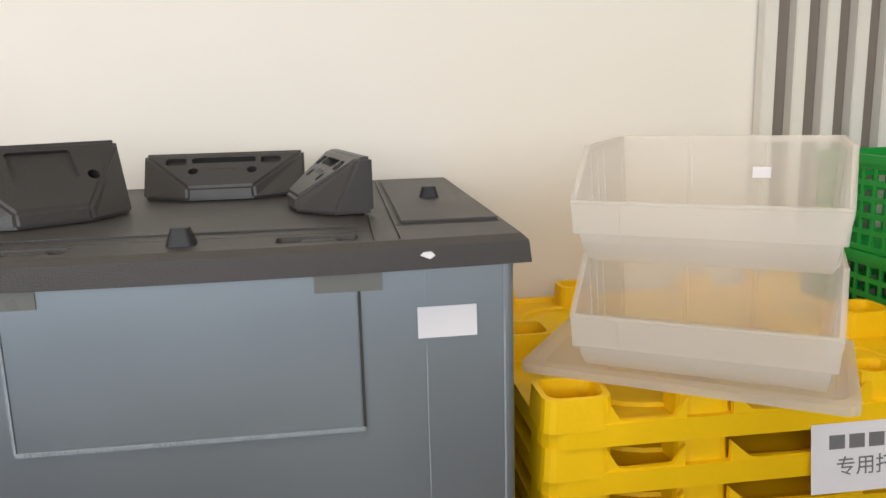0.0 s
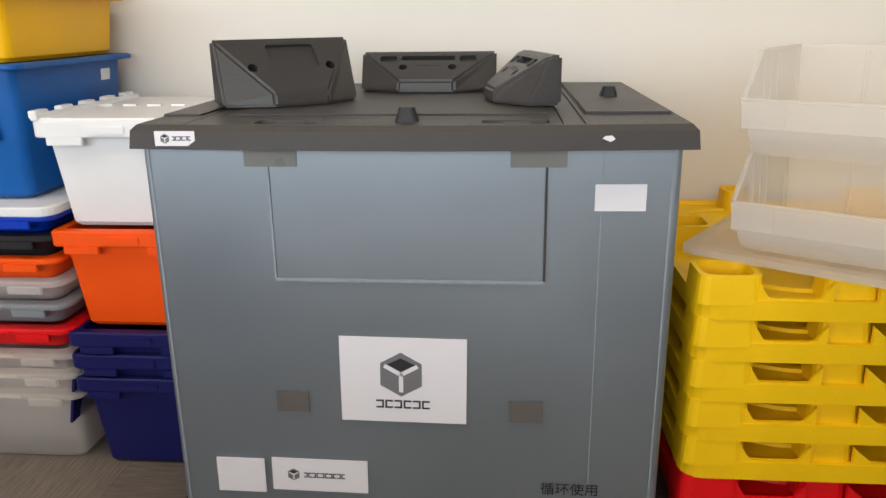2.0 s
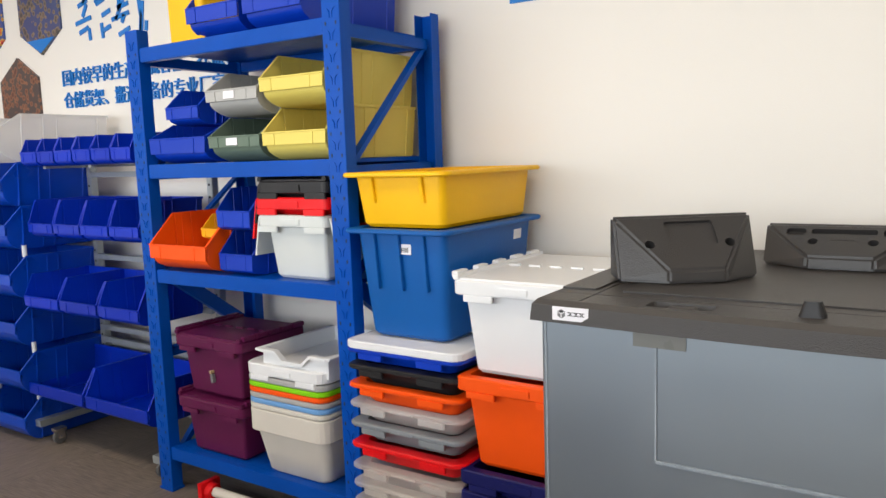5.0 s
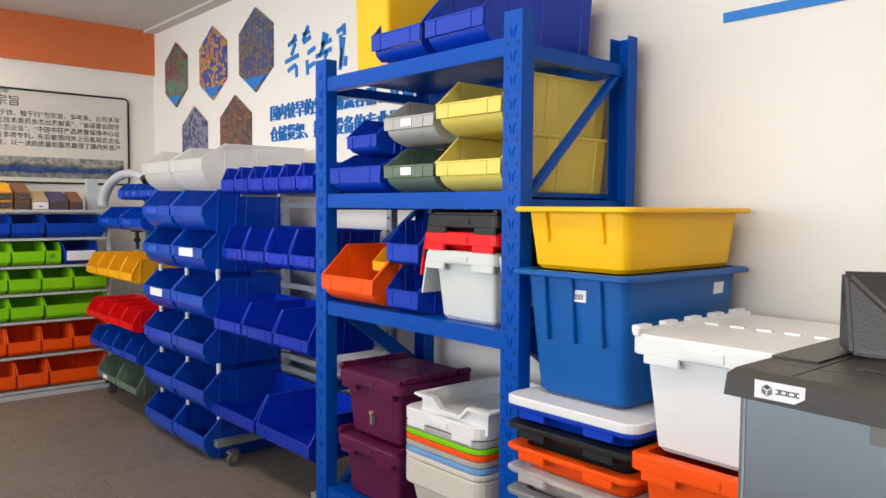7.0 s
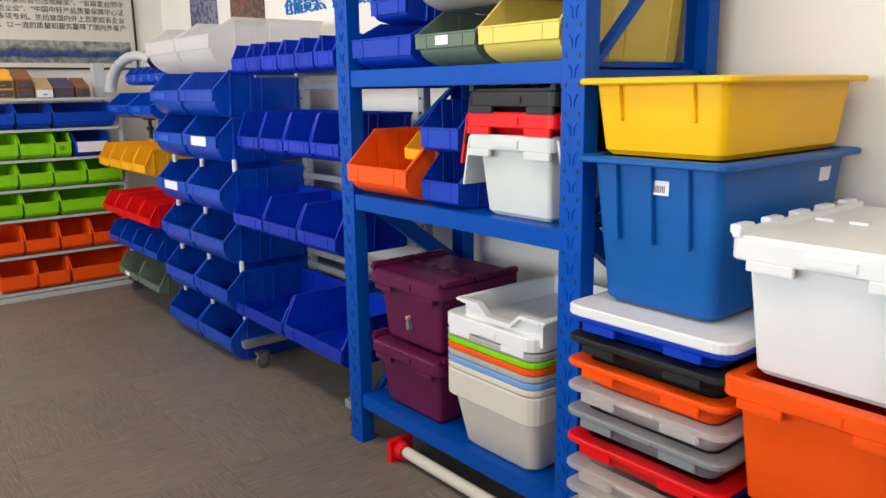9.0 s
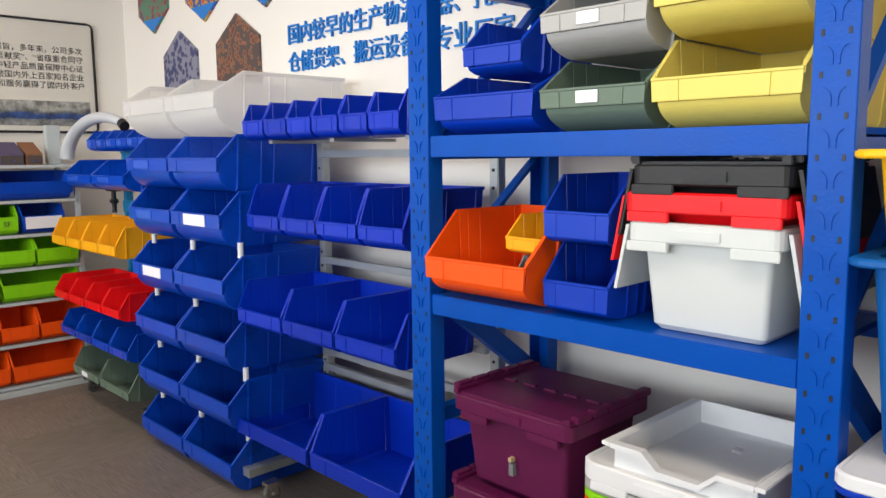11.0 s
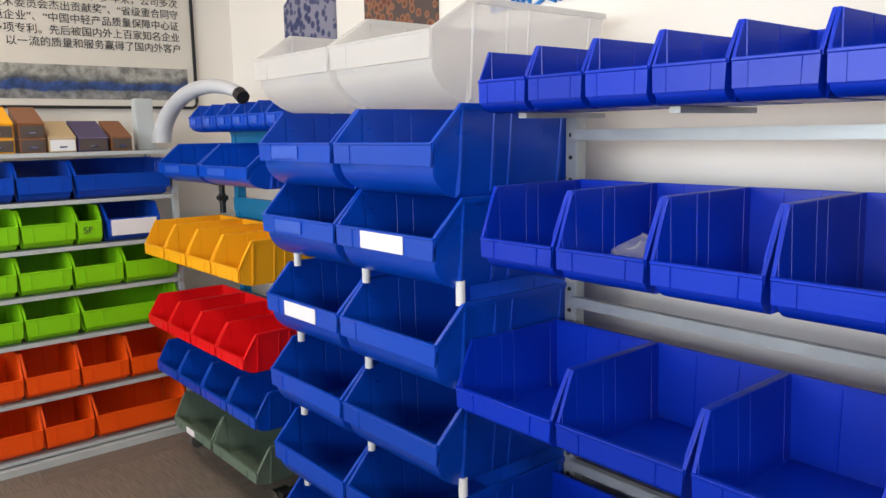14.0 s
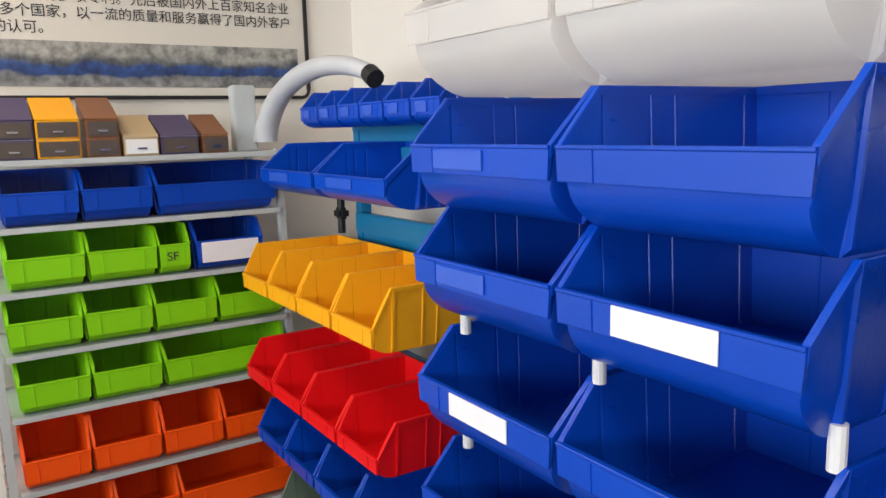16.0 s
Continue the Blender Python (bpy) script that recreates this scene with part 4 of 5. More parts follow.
def cut_tray(m, label):
    """A shallow tray whose front dips in the middle."""
    t = thing("shallow_tray", m, label, "tray")
    w, d, h, q = 0.34, 0.42, 0.085, 0.004
    bm = bmesh.new()
    prof = [(-w / 2, h), (-0.09, h), (-0.05, h - 0.035), (0.05, h - 0.035), (0.09, h), (w / 2, h)]
    for y in (-d / 2, d / 2 - q):
        for (x0, z0), (x1, z1) in zip(prof, prof[1:]):
            quad_prism(bm, [(x0, y, 0.0), (x1, y, 0.0), (x1, y + q, 0.0), (x0, y + q, 0.0)], [(x0, y, z0 if y < 0 else h), (x1, y, z1 if y < 0 else h), (x1, y + q, z1 if y < 0 else h), (x0, y + q, z0 if y < 0 else h)])
            if y < 0:
                quad_prism(bm, [(x0, y - 0.02, z0 - 0.012), (x1, y - 0.02, z1 - 0.012), (x1, y, z1 - 0.012), (x0, y, z0 - 0.012)], [(x0, y - 0.02, z0), (x1, y - 0.02, z1), (x1, y, z1), (x0, y, z0)])
    for x in (-w / 2, w / 2 - q):
        box(bm, x, x + q, -d / 2 + q, d / 2 - q, 0, h)
    box(bm, -w / 2 + q, w / 2 - q, -d / 2 + q, d / 2 - q, 0, 0.005)
    part("body", bm, M_WHITE, t)
    for s in (-1, 1):
        part("side_rim", block(s * (w / 2 + 0.012) - 0.012, s * (w / 2 + 0.012) + 0.012, -d / 2 - 0.02, d / 2, h - 0.01, h), M_WHITE, t, bevel=0.002)
    part("latch", block(-0.01, 0.012, 0.06, 0.085, 0.005, 0.03), M_CLEAR, t, "small clear latch")


cut_tray(pose(-2.09, 2.0, R0 + 0.43), "white shallow tray with a dipped front edge")

# rack, second level
R1 = LEVELS[1] + 0.001
GR = "bins on the rack"
bin_thing(0.375, 0.42, 0.235, M_ORANGE, pose(-2.672, 1.735, R1, 0, 0, 0), "large orange open-fronted bin on the rack", GR, (0.115, 0.055), 0.13)
bin_thing(0.15, 0.22, 0.105, M_AMBER, pose(-2.585, 1.845, R1 + 0.125, 0, 0, -6), "small amber bin sitting in the orange bin", GR, (0.05, 0.015), 0.06)
bin_thing(0.12, 0.18, 0.11, M_MIDGREY, pose(-2.585, 1.865, R1 + 0.006, 0, 0, -6), "small grey bin lying in the orange bin", GR)
for k in range(2):
    bin_thing(0.20, 0.33, 0.17, M_BLUE2, pose(-2.378, 1.785, R1 + k * 0.172), "blue open-fronted bin stacked on the rack", GR, (0.085, 0.02), 0.085)
lid_tote(0.345, 0.46, 0.245, M_PALE, pose(-2.06, 2.005, R1), "pale grey tote with red and black totes nested in it", GR, flaps=True, lid=False)
lid_tote(0.365, 0.46, 0.075, M_RED, pose(-2.06, 2.005, R1 + 0.235), "red tote rim nested above the grey tote", GR, flaps=True, lid=False)
lid_tote(0.35, 0.46, 0.065, M_BLACK, pose(-2.05, 2.005, R1 + 0.305), "black lidded tote on top of the nest", GR, flaps=True, lid=True)
# third level
R2 = LEVELS[2] + 0.001
bin_thing(0.365, 0.42, 0.165, M_BLUE2, pose(-2.675, 1.775, R2), "blue open-fronted bin on the rack shelf", GR, (0.105, 0.04), 0.13)
bin_thing(0.215, 0.32, 0.15, M_BLUE2, pose(-2.66, 1.80, R2 + 0.155), "smaller blue bin stacked on a blue bin", GR, (0.075, 0.025), 0.09)
bin_thing(0.30, 0.45, 0.175, M_SAGE, pose(-2.335, 1.775, R2), "sage grey open-fronted bin with label card", GR, (0.10, 0.055), 0.12, 3)
bin_thing(0.30, 0.45, 0.175, M_GREY, pose(-2.335, 1.775, R2 + 0.177), "light grey open-fronted bin with label card", GR, (0.10, 0.055), 0.12, 3)
for k in range(2):
    bin_thing(0.33, 0.54, 0.195, M_PALE_YELLOW, pose(-2.02, 1.775, R2 + k * 0.197), "pale yellow open-fronted bin stacked on the rack", GR, (0.105, 0.055), 0.11)
# top level
R3 = LEVELS[3] + 0.001
tub("storage_tub", 0.24, 0.42, 0.34, M_YELLOW, pose(-2.63, 2.02, R3), "tall yellow plastic crate on the rack top", "crate", "", 0.03, 0.01, 0.02, 0.02)
for x in (-2.42, -2.10):
    bin_thing(0.31, 0.56, 0.26, M_BLUE2, pose(x, 1.78, R3), "large dark blue open-fronted bin on the rack top", GR, (0.12, 0.06), 0.13)
# roller lying under the rack
roller = thing("roller", pose(-2.35, 1.80, 0.0), "white tube with red end brackets on the floor", "roller")
bm = bmesh.new()
rod(bm, (-0.27, 0, 0.04), (0.27, 0, 0.04), 0.022, 14)
part("tube", bm, M_CREAM, roller)
for s in (-1, 1):
    bm = bmesh.new()
    rod(bm, (s * 0.27, 0, 0.04), (s * 0.30, 0, 0.04), 0.034, 14, 0.04)
    box(bm, s * 0.31 - 0.012, s * 0.31 + 0.012, -0.05, 0.05, 0.001, 0.085)
    part("end_bracket", bm, M_RED, roller, "red bracket")

# ---- large grey sleeve box ----
BX0, BX1, BY0, BY1 = -0.865, 0.335, 1.415, 2.41
big = thing("sleeve_box", pose(0, 0, 0), "large grey folding sleeve box with charcoal lid on black pallet", "bulk container")
bm = bmesh.new()
loft(bm, [round_loop(BX0 - 0.02, BX1 + 0.02, BY0 - 0.02, BY1 + 0.02, 0.04, z) for z in (0.055, 0.095)])
for x in (BX0, -0.33, BX1 - 0.14):
    for y in (BY0, 1.85, BY1 - 0.14):
        box(bm, x, x + 0.14, y, y + 0.14, 0, 0.056, 0.1)
part("pallet_base", bm, M_BLACK, big, "black plastic base pallet")
bm = bmesh.new()
q = 0.01
loft(bm, [round_loop(BX0, BX1, BY0, BY1, 0.012, 0.09), round_loop(BX0, BX1, BY0, BY1, 0.012, 1.06), round_loop(BX0 + q, BX1 - q, BY0 + q, BY1 - q, 0.01, 1.06), round_loop(BX0 + q, BX1 - q, BY0 + q, BY1 - q, 0.01, 0.1)])
sleeve = part("sleeve", bm, M_SLEEVE, big, "ribbed grey sleeve board")
FX0, FX1, FZ0, FZ1 = -0.578, 0.045, 0.733, 1.05
part("door_panel", block(FX0 + 0.004, FX1 - 0.004, BY0 - 0.003, BY0 - 0.0005, FZ0 + 0.005, FZ1), M_SLEEVE, big, "fold-down access flap", bevel=0.001)
M_CUT = mat("cut_board_edge", (0.30, 0.34, 0.38), 0.4, 0.2, 40)
bm = bmesh.new()
box(bm, FX0, FX1, BY0 - 0.006, BY0 - 0.001, FZ0 - 0.004, FZ0 + 0.004)
for k in range(60):
    x = FX0 + 0.01 + k * (FX1 - FX0 - 0.02) / 60
    box(bm, x, x + 0.006, BY0 - 0.008, BY0 - 0.006, FZ0 - 0.003, FZ0 + 0.003)
part("flap_fold", bm, M_CUT, big, "pale scored fold")
for x in (FX0, FX1):
    part("flap_edge", block(x - 0.0025, x + 0.0025, BY0 - 0.005, BY0 - 0.001, FZ0 + 0.004, FZ1), M_CUT if x < -0.5 else M_LID, big)
part("seam", block(0.165, 0.1675, BY0 - 0.002, BY0 - 0.0005, 0.1, 1.03), M_CUT, big)
for x in (BX0 + 0.012, BX1 - 0.022):
    part("corner_crease", block(x, x + 0.004, BY0 - 0.002, BY0 - 0.0005, 0.1, 1.05), M_CUT, big)
for x0, x1, z0, z1 in ((-0.63, -0.51, 1.0, 1.056), (-0.035, 0.088, 1.0, 1.056), (-0.60, -0.52, 0.388, 0.442), (-0.03, 0.05, 0.375, 0.43)):
    part("tape", block(x0, x1, BY0 - 0.006, BY0 - 0.0035, z0, z1), M_TAPE if z0 > 0.9 else M_OLDTAPE, big, "strip of greyish packing tape")


def paper(x0, x1, z0, z1, tilt=0.0):
    c = part("paper_notice", block(x0, x1, -0.0012, 0.0012, z0, z1), M_PAPER, big, "white paper sheet taped on")
    c.matrix_basis = pose(0, BY0 - 0.0045, 0, 0, tilt, 0)
    return c


def emblem(parent, x, z, s):
    """A cube-shaped mark drawn as plain bars, with a row of bars under or beside it."""
    hexa = [(x + s * math.sin(radians(60 * k)), z + s * math.cos(radians(60 * k))) for k in range(6)]
    bm = bmesh.new()
    quad_prism(bm, [(a, -0.0014, b) for a, b in hexa], [(a, -0.002, b) for a, b in hexa])
    e = part("mark", bm, M_INKG, parent, "grey cube mark")
    bm = bmesh.new()
    for k in (1, 3, 5):
        a, b = hexa[k]
        dx, dz = (a - x) * 0.8, (b - z) * 0.8
        ln = math.hypot(dx, dz)
        nx, nz = -dz / ln * s * 0.09, dx / ln * s * 0.09
        pts = [(x + nx, z + nz), (x - nx, z - nz), (x + dx - nx, z + dz - nz), (x + dx + nx, z + dz + nz)]
        quad_prism(bm, [(p, -0.0021, r) for p, r in pts], [(p, -0.0027, r) for p, r in pts])
    part("mark_edges", bm, M_PAPER, e, "pale cube edges")
    bm = bmesh.new()
    pts = [(x - s * 0.6, z + s * 0.45), (x, z + s * 0.15), (x + s * 0.6, z + s * 0.45), (x, z + s * 0.75)]
    quad_prism(bm, [(p, -0.0021, r) for p, r in pts], [(p, -0.0025, r) for p, r in pts])
    part("mark_top", bm, M_INK, e)


def bars(parent, x, z, n, w, h):
    for k in range(n):
        bm = bmesh.new()
        a = x + k * w * 1.18
        t = h * 0.2
        box(bm, a, a + w, -0.002, -0.0013, z + h - t, z + h)
        box(bm, a, a + w, -0.002, -0.0013, z, z + t)
        box(bm, a + (0 if k % 2 else w - t), a + (t if k % 2 else w), -0.002, -0.0013, z + t, z + h - t)
        part("print_bar", bm, M_INK, parent)


logo = paper(-0.443, -0.137, 0.365, 0.588, 0.6)
emblem(logo, -0.295, 0.492, 0.058)
bars(logo, -0.357, 0.402, 6, 0.019, 0.022)
paper(-0.772, -0.648, 0.148, 0.245, 0.5)
p2 = paper(-0.63, -0.385, 0.155, 0.247, 0.8)
emblem(p2, -0.575, 0.201, 0.017)
bars(p2, -0.548, 0.194, 10, 0.009, 0.014)
paper(0.157, 0.268, 0.902, 0.962, -0.4)
part("lettering", text_mesh("循环使用", 0.036, M_INK, 0.0005), M_INK, big, "black printed Chinese characters").matrix_basis = pose(0.05, BY0 - 0.003, 0.178, 90, 0, 0)
for k in range(7):
    part("base_print", block(-0.66 + k * 0.014, -0.65 + k * 0.014, BY0 - 0.0225, BY0 - 0.0205, 0.068, 0.08), M_PAPER, big)

# charcoal lid
LX0, LX1, LY0, LY1, LT = -0.868, 0.354, 1.375, 2.435, 1.098
bm = bmesh.new()
N = 16


def lid_loop(z, o):
    front = [(LX0 - o + (LX1 - LX0 + 2 * o) * k / N, LY0 - o - 0.028 * math.sin(math.pi * k / N)) for k in range(N + 1)]
    return [(x, y, z) for x, y in front] + [(LX1 + o, LY1, z), (LX0 - o, LY1, z)]


loft(bm, [lid_loop(LT - 0.052, 0.004), lid_loop(LT - 0.012, 0.0), lid_loop(LT, -0.012)])
cut = bmesh.new()
for x in (-0.60, -0.10):
    loft(cut, [round_loop(x + 0.008, x + 0.142, 1.397, 1.452, 0.008, LT - 0.026), round_loop(x, x + 0.15, 1.392, 1.458, 0.012, LT + 0.01)])
box(cut, LX0 + 0.02, 0.072, 1.478, 1.482, LT - 0.004, LT + 0.01)
box(cut, 0.125, LX1 - 0.022, 1.53, 1.537, LT - 0.004, LT + 0.01)
for x0, x1 in ((0.072, 0.076), (0.118, 0.123), (-0.752, -0.748)):
    box(cut, x0, x1, LY0 + 0.01, LY1 - 0.02, LT - 0.0042, LT + 0.01)
lid = part("lid", carve(bm, cut, M_LID), M_LID, big, "charcoal grained plastic lid")
for x0, x1, y0, up in ((-0.70, 0.05, 1.53, 0.004), (0.135, 0.335, 1.55, 0.006), (-0.86, -0.765, 1.53, 0.004)):
    part("raised_panel", block(x0, x1, y0, 2.36, LT, LT + up), M_LID, lid, "raised lid panel", bevel=0.003)
for x in (-0.60, -0.10):
    bm = bmesh.new()
    loft(bm, [round_loop(x + 0.045, x + 0.11, 1.41, 1.442, 0.006, LT - 0.0255), round_loop(x + 0.045, x + 0.11, 1.41, 1.442, 0.006, LT - 0.006), round_loop(x + 0.05, x + 0.105, 1.414, 1.438, 0.005, LT - 0.002)])
    part("handle_bar", bm, M_LID, lid, "moulded grip in the handle recess")
for x, y in ((-0.262, 1.43), (0.235, 1.92)):
    bm = bmesh.new()
    loft(bm, [round_loop(x - 0.026, x + 0.026, y - 0.022, y + 0.022, 0.012, LT), round_loop(x - 0.016, x + 0.016, y - 0.014, y + 0.014, 0.008, LT + 0.032)])
    part("stop", bm, M_BLACK, lid, "small black stacking stop")
tag = part("lid_label", block(-0.845, -0.755, -0.0012, 0.0012, LT - 0.044, LT - 0.012), M_PAPER, lid, "white printed label")
tag.matrix_basis = pose(0.037, LY0 - 0.0115, 0, 0, 0, 0)
emblem(tag, -0.822, LT - 0.028, 0.011)
bars(tag, -0.806, LT - 0.032, 6, 0.006, 0.009)
bm = bmesh.new()
pts = [(0.160, -0.022), (0.174, -0.021), (0.181, -0.028), (0.171, -0.034), (0.164, -0.031), (0.154, -0.027)]
quad_prism(bm, [(x, LY0 - 0.0175, LT + z) for x, z in pts], [(x, LY0 - 0.0125, LT + z) for x, z in pts])
part("scuff_mark", bm, M_PAPER, lid, "white chip on the rim")


def cradle(x, y, rot, w, h, big_pocket=False):
    """A moulded wedge with a sloping slotted face towards local -y."""
    c = thing("wedge_block", pose(x, y, LT + 0.0065, 0, 0, rot), "black moulded plastic wedge support lying on the lid", "wedge block", "wedge blocks on the lid")
    fw, dp, f = w * 0.40, 0.155, 0.034
    bm = bmesh.new()
    lo = [(-w, dp / 2, 0), (-w, -0.01, 0), (-fw, -dp / 2, 0), (fw, -dp / 2, 0), (w, -0.01, 0), (w, dp / 2, 0)]
    hi = [(-w, dp / 2, h), (-w, dp / 2 - 0.03, h), (-fw, -dp / 2 + 0.004, f), (fw, -dp / 2 + 0.004, f), (w, dp / 2 - 0.03, h), (w, dp / 2, h)]
    a, b = [bm.verts.new(p) for p in lo], [bm.verts.new(p) for p in hi]
    bm.faces.new(a[::-1])
    bm.faces.new((b[0], b[1], b[4], b[5]))
    bm.faces.new((b[1], b[2], b[3], b[4]))
    for i in range(6):
        bm.faces.new((a[i], a[(i + 1) % 6], b[(i + 1) % 6], b[i]))
    rise, run = h - f, dp - 0.034
    tilt = math.degrees(math.atan2(rise, run))
    base = pose(0, -0.013, (h + f) / 2, tilt, 0, 0)
    ln = math.hypot(rise, run)
    cut = bmesh.new()
    k = w / 0.2
    if big_pocket:
        loft(cut, [round_loop(-0.055, 0.075, -0.01, ln / 2 - 0.02, 0.008, z) for z in (-0.009, 0.02)])
    else:
        loft(cut, [round_loop(-0.08 * k, 0.08 * k, ln * 0.20, ln * 0.36, 0.008, z) for z in (-0.016, 0.02)])
        for s in (-1, 1):
            x = s * 0.118 * k
            loft(cut, [round_loop(x - 0.025 * k, x + 0.025 * k, ln * 0.16, ln * 0.36, 0.008, z) for z in (-0.012, 0.02)])
    for s in (-1, 1):
        x = s * (0.105 if big_pocket else 0.072 * k)
        loft(cut, [round_loop(x - 0.013, x + 0.013, -0.018, 0.008, 0.0129, z) for z in (-0.03, 0.02)])
    cut.transform(base)
    part("body", carve(bm, cut, M_WEDGE, 0.007), M_WEDGE, c)
    if not big_pocket:
        bm = bmesh.new()
        rod(bm, (-0.078 * k, ln * 0.22, -0.012), (0.078 * k, ln * 0.22, -0.012), 0.0035, 8)
        part("pocket_rib", bm, M_WEDGE, c).matrix_basis = base
    for j in range(0 if big_pocket else 4):
        part("moulded_mark", block(-0.03 + j * 0.016, -0.019 + j * 0.016, 0.002, 0.014, -0.002, 0.0012), M_WEDGE, c).matrix_basis = base


M_WEDGE = mat("black_moulded_plastic", (0.036, 0.034, 0.034), 0.38, 0.15, 6, 0.15, fine=300, spec=0.5)
cradle(-0.605, 1.755, 36, 0.185, 0.162, True)
cradle(-0.28, 2.10, 0, 0.205, 0.11)
cradle(-0.02, 1.82, -78, 0.165, 0.12)

# ---- yellow pallets and what lies on them ----
PX0, PX1, PYF, PYB = 0.395, 1.50, 1.43, 2.43


def pallet(z0, h, material, label, legs=0.0):
    """A plastic tray pallet: a deck with a wavy edge wall and hollow posts."""
    p = thing("plastic_pallet", pose(0, 0, z0), label, "pallet", "stack of plastic pallets")
    deck = h * 0.5
    if legs:
        for lx in (PX0 + 0.01, (PX0 + PX1) / 2 - 0.09, PX1 - 0.20):
            for ly in (PYF + 0.005, (PYF + PYB) / 2 - 0.08, PYB - 0.165):
                part("leg", block(lx, lx + 0.19, ly, ly + 0.16, -legs, 0.001, taper=0.05), material, p, bevel=0.008)
            part("runner", block(lx + 0.03, lx + 0.16, PYF + 0.03, PYB - 0.03, -legs, -legs + 0.018), material, p)
    bm = bmesh.new()
    loft(bm, [round_loop(PX0, PX1, PYF, PYB, 0.05, 0), round_loop(PX0, PX1, PYF, PYB, 0.05, deck), round_loop(PX0 + 0.02, PX1 - 0.02, PYF + 0.02, PYB - 0.02, 0.04, deck), round_loop(PX0 + 0.025, PX1 - 0.025, PYF + 0.025, PYB - 0.025, 0.04, deck * 0.75)])
    part("deck", bm, material, p)
    for gx in (PX0 + 0.075, PX0 + 0.35, PX1 - 0.35, PX1 - 0.075):
        for gy in (PYF + 0.07, (PYF + PYB) / 2, PYB - 0.07):
            bm = bmesh.new()
            a = 0.068 if gx in (PX0 + 0.075, PX1 - 0.075) else 0.052
            L = lambda q, z: round_loop(gx - q - 0.005, gx + q + 0.005, gy - q, gy + q, 0.025, z, 3)
            loft(bm, [L(a + 0.003, deck * 0.75), L(a - 0.002, h * 1.08), L(a - 0.014, h * 1.08), L(a - 0.02, deck * 0.8)], False, True)
            part("post", bm, material, p)
    for x0, x1 in ((PX0 + 0.135, PX0 + 0.30), (PX0 + 0.40, PX1 - 0.40), (PX1 - 0.30, PX1 - 0.135)):
        bm = bmesh.new()
        n = 14
        lo = [(x0 + (x1 - x0) * k / n, PYF + 0.002, deck - 0.001) for k in range(n + 1)]
        hi = [(x0 + (x1 - x0) * k / n, PYF + 0.002, deck + 0.004 + 0.42 * h * abs(math.cos(math.pi * k / n)) ** 26) for k in range(n + 1)]
        for k in range(n):
            (ax, ay, az), (bx, by, bz), (cx, cy, cz), (dx, dy, dz) = lo[k], lo[k + 1], hi[k + 1], hi[k]
            quad_prism(bm, [(ax, ay, az), (bx, by, bz), (bx, by + 0.012, bz), (ax, ay + 0.012, az)], [(dx, dy, dz), (cx, cy, cz), (cx, cy + 0.012, cz), (dx, dy + 0.012, dz)])
        part("edge_wall", bm, material, p)
    for gx in (PX0 + 0.29, PX0 + 0.78):
        for gy in (PYF + 0.28, PYF + 0.72):
            bm = bmesh.new()
            n = 28
            ring = lambda r, z: [(gx + r * math.cos(2 * math.pi * k / n), gy + r * math.sin(2 * math.pi * k / n), z) for k in range(n)]
            loft(bm, [ring(0.19, deck * 0.75), ring(0.185, deck * 0.92), ring(0.165, deck * 0.92), ring(0.16, deck * 0.76)], False, False)
            part("ring", bm, material, p)


pallet(0.118, 0.1, M_RED, "red plastic pallet on legs under the yellow stack", 0.118)
for k in range(5):
    pallet(0.225 + k * 0.1045, 0.097, M_PALLET, "bright yellow plastic tray pallet in a stack")
card = thing("cardboard_sheet", pose(0.9, 1.8, 0.001, 0, 0, 12), "brown cardboard under the red pallet", "cardboard")
part("sheet", block(-0.28, 0.28, -0.16, 0.2, 0, 0.02), M_WOODCARD, card)
sign = thing("paper_sign", pose(0.965, PYF - 0.02, 0.505, -6, 0, 0), "white paper sign with Chinese print on the pallets", "sign")
part("sheet", block(0, 0.30, -0.001, 0.001, 0, 0.15), M_PAPER, sign)
for k in range(5):
    part("print_bar", block(0.04 + k * 0.045, 0.075 + k * 0.045, -0.0018, -0.001, 0.095, 0.125), M_INKG, sign)
part("lettering", text_mesh("专用托盘", 0.045, M_INKG, 0.0004), M_INKG, sign).matrix_basis = pose(0.055, -0.0016, 0.04, 90, 0, 0)
# a loose clear lid, not a tray, under the frosted bins
clid = thing("clear_lid", pose(0.66, 1.42, 0.752, 0, 0, -33.5), "flat milky clear lid lying on the yellow pallets", "lid")
bm = bmesh.new()
loft(bm, [round_loop(-0.33, 0.33, 0.0, 0.45, 0.03, 0), round_loop(-0.33, 0.33, 0.0, 0.45, 0.03, 0.018), round_loop(-0.31, 0.31, 0.02, 0.43, 0.03, 0.022), round_loop(-0.29, 0.29, 0.04, 0.41, 0.03, 0.012)])
part("sheet", bm, M_CLEAR, clid)
for k in range(2):
    b = bin_thing(0.50, 0.50, 0.235, M_CLEAR2, pose(0.662, 1.335, 0.776 + k * 0.226, 0, 0, -32), "clear frosted open-fronted bin stacked on a lid", "clear bins on the pallets", (0.14, 0.075), 0.14)
    if k:
        part("sticker", block(0.06, 0.10, 0.482, 0.486, 0.14, 0.165), M_PAPER, b, "small white sticker")


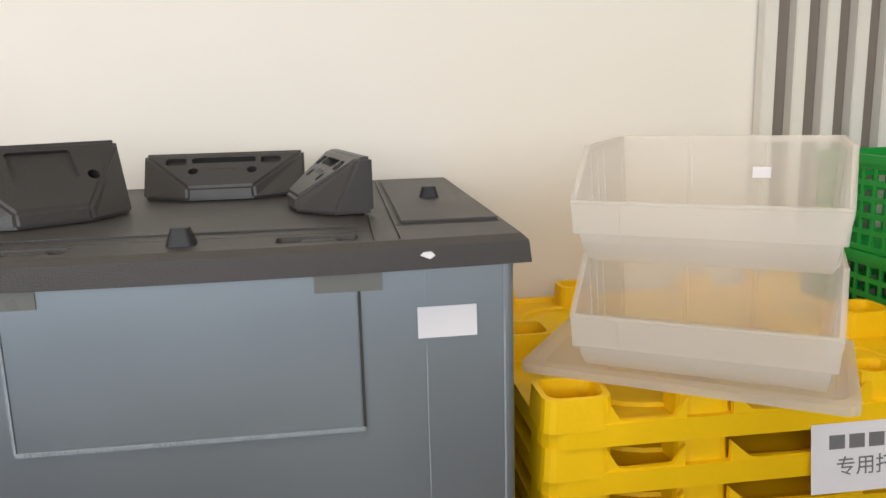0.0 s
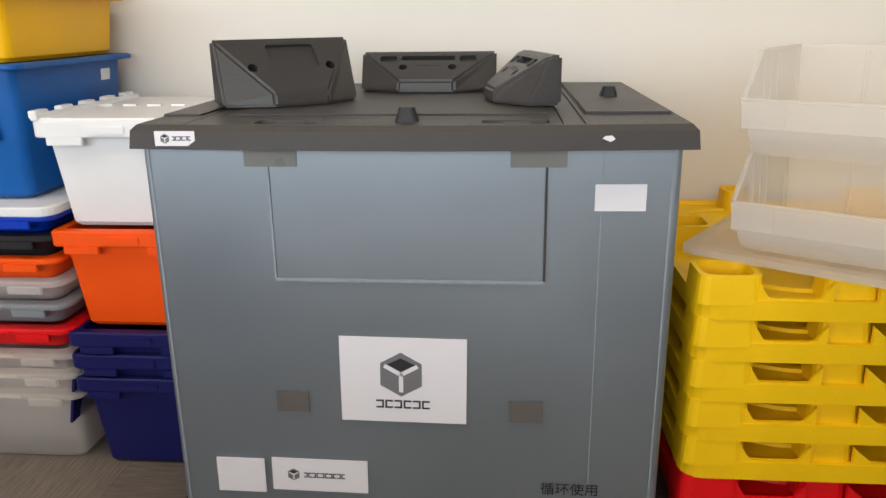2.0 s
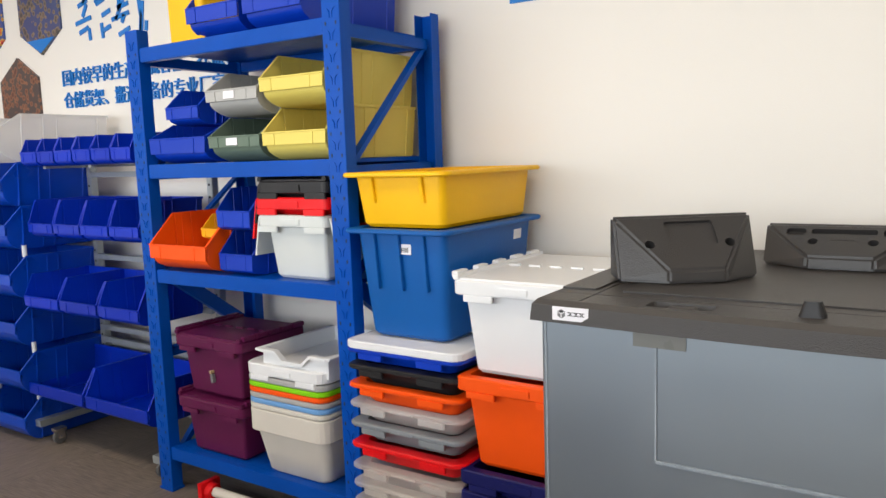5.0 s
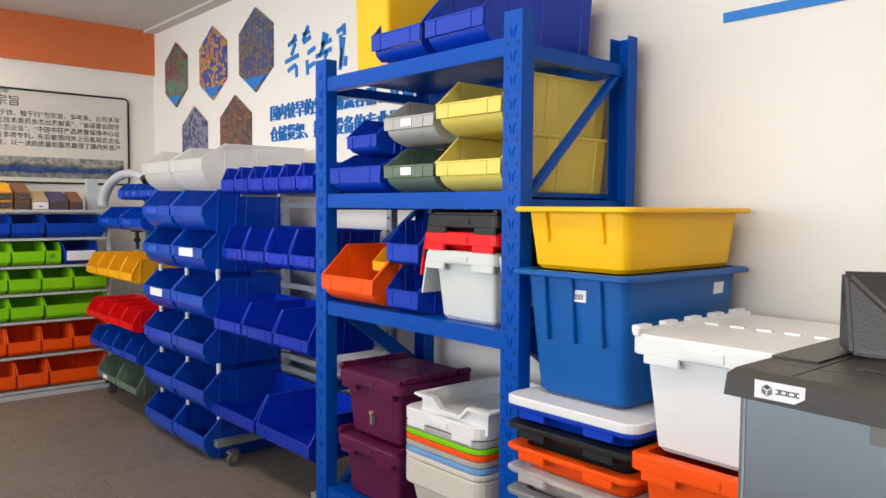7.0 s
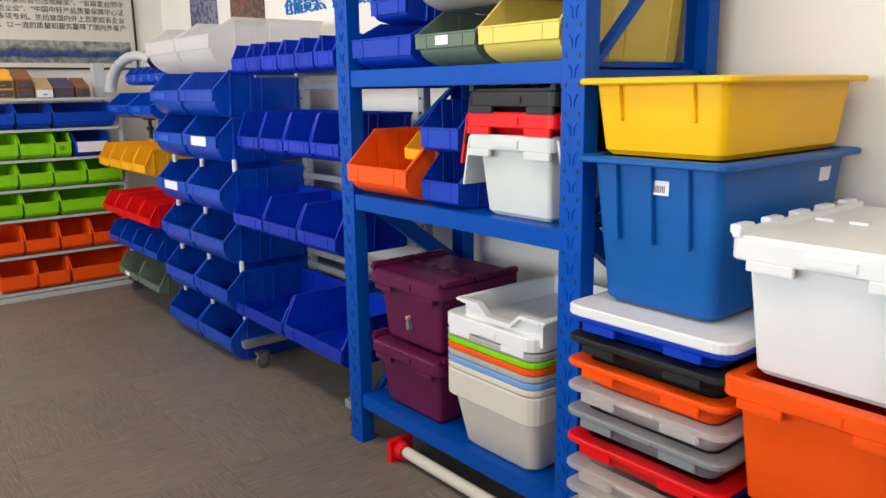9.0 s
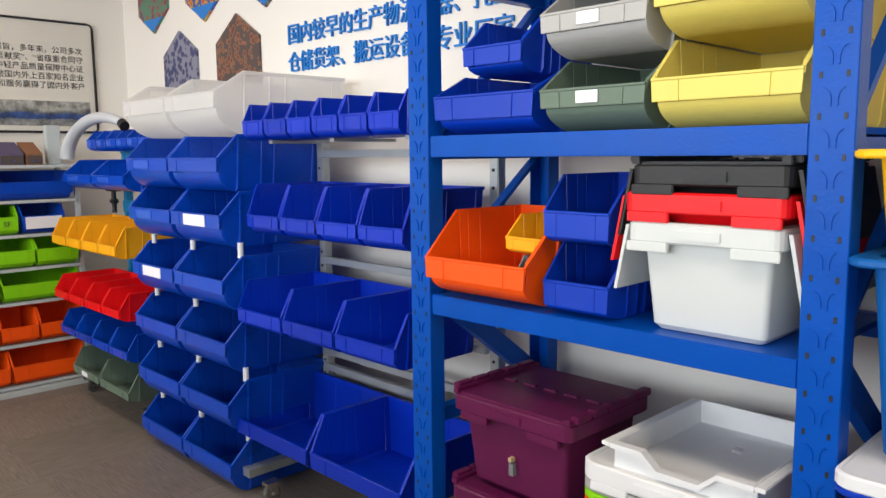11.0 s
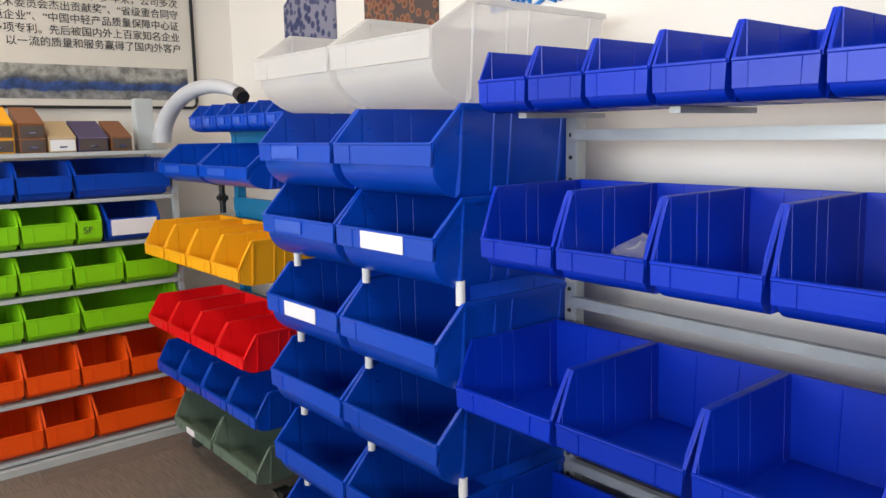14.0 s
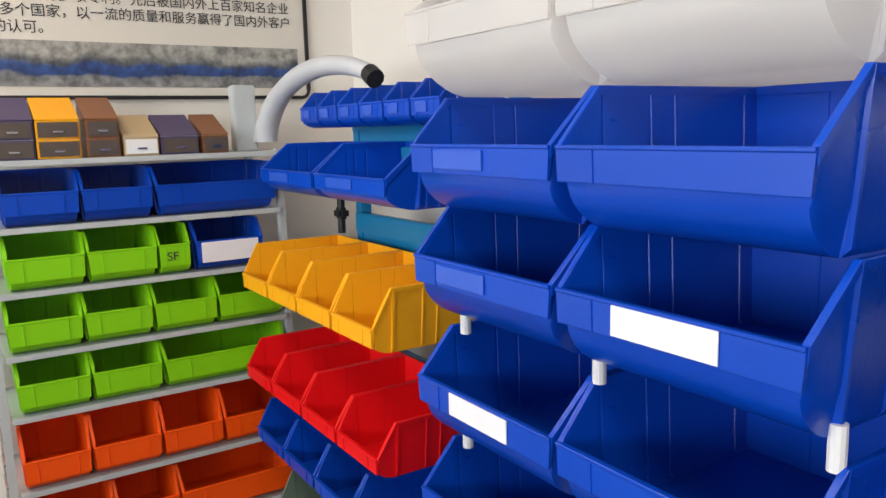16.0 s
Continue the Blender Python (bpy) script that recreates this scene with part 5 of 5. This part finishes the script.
def mesh_crate(m, label):
    c = thing("mesh_crate", m, label, "crate", "green crates")
    w, d, h = 0.40, 0.55, 0.26
    bm = bmesh.new()
    for x in (-w / 2, w / 2 - 0.006):
        for k in range(11):
            y = -d / 2 + k * (d - 0.012) / 10
            box(bm, x, x + 0.006, y, y + 0.012, 0, h)
        for k in range(6):
            z = k * (h - 0.016) / 5
            box(bm, x - 0.001, x + 0.007, -d / 2, d / 2, z, z + 0.016)
    for y in (-d / 2, d / 2 - 0.006):
        for k in range(9):
            x = -w / 2 + k * (w - 0.012) / 8
            box(bm, x, x + 0.012, y, y + 0.006, 0, h)
        for k in range(6):
            z = k * (h - 0.016) / 5
            box(bm, -w / 2, w / 2, y - 0.001, y + 0.007, z, z + 0.016)
    box(bm, -w / 2 + 0.007, w / 2 - 0.007, -d / 2 + 0.007, d / 2 - 0.007, 0, 0.008)
    part("basket", bm, M_CRATE_GREEN, c)
    bm = bmesh.new()
    for s in (-1, 1):
        box(bm, s * w / 2 - 0.014, s * w / 2 + 0.014, -d / 2 - 0.014, d / 2 + 0.014, h, h + 0.025)
        box(bm, -w / 2 + 0.014, w / 2 - 0.014, s * d / 2 - 0.014, s * d / 2 + 0.014, h, h + 0.025)
    part("rim", bm, M_CRATE_GREEN, c)


for k in range(4):
    mesh_crate(pose(1.76, 2.08, 0.002 + k * 0.287), "bright green perforated plastic crate in a stack")
tub("storage_tub", 0.44, 0.62, 0.42, M_TUB_BLUE, pose(1.76, 1.40, 0.0), "blue plastic tub standing on the floor beside pallets", "tub", "", 0.1, 0.03, 0.02, 0.03)
tub("storage_tub", 0.44, 0.62, 0.42, M_TUB_BLUE, pose(1.76, 1.40, 0.421), "blue plastic tub stacked on another tub", "tub", "", 0.1, 0.03, 0.02, 0.03)

# ---- low bin tower near the walker ----
for z in (0.65, 0.435, 0.219, 0.004):
    bin_thing(0.2, 0.24, 0.185, M_BLUE2, pose(-0.955, 0.42, z - 0.012 if z > 0.1 else z, 0, 0, 90), "blue open-fronted bin in a low tower", "low tower of blue bins", (0.105, 0.05), 0.11)
lp = thing("spacer_pole_set", pose(0, 0, 0), "white spacer poles of the low bin tower", "spacer poles")
for y in (0.345, 0.495):
    for z in (0.12, 0.335, 0.55):
        bm = bmesh.new()
        rod(bm, (-0.995, y, z), (-0.995, y, z + 0.11), 0.007, 12)
        part("pole", bm, M_WHITE, lp)

# ---- floor of woven vinyl tiles ----
fl = structure("floor", block(WEST, EAST, SOUTH, NORTH, -0.1, -0.004), flat_mat("floor_joint", (0.05, 0.045, 0.04)), "grey-brown woven vinyl tile floor", "floor")
TS = 0.6
bm = bmesh.new()
box(bm, -TS / 2 + 0.0006, TS / 2 - 0.0006, -TS / 2 + 0.0006, TS / 2 - 0.0006, -0.004, 0.0)
tile = mesh(bm, M_FLOOR)
nx, ny = int((EAST - WEST) / TS) + 1, int((NORTH - SOUTH) / TS) + 1
for i in range(nx):
    for j in range(ny):
        o = new("floor_tile", tile)
        o.matrix_basis = pose(WEST + TS * (i + 0.5), NORTH - TS * (j + 0.5), 0, 0, 0, 90 * ((i + j) % 2))
        o.parent = fl
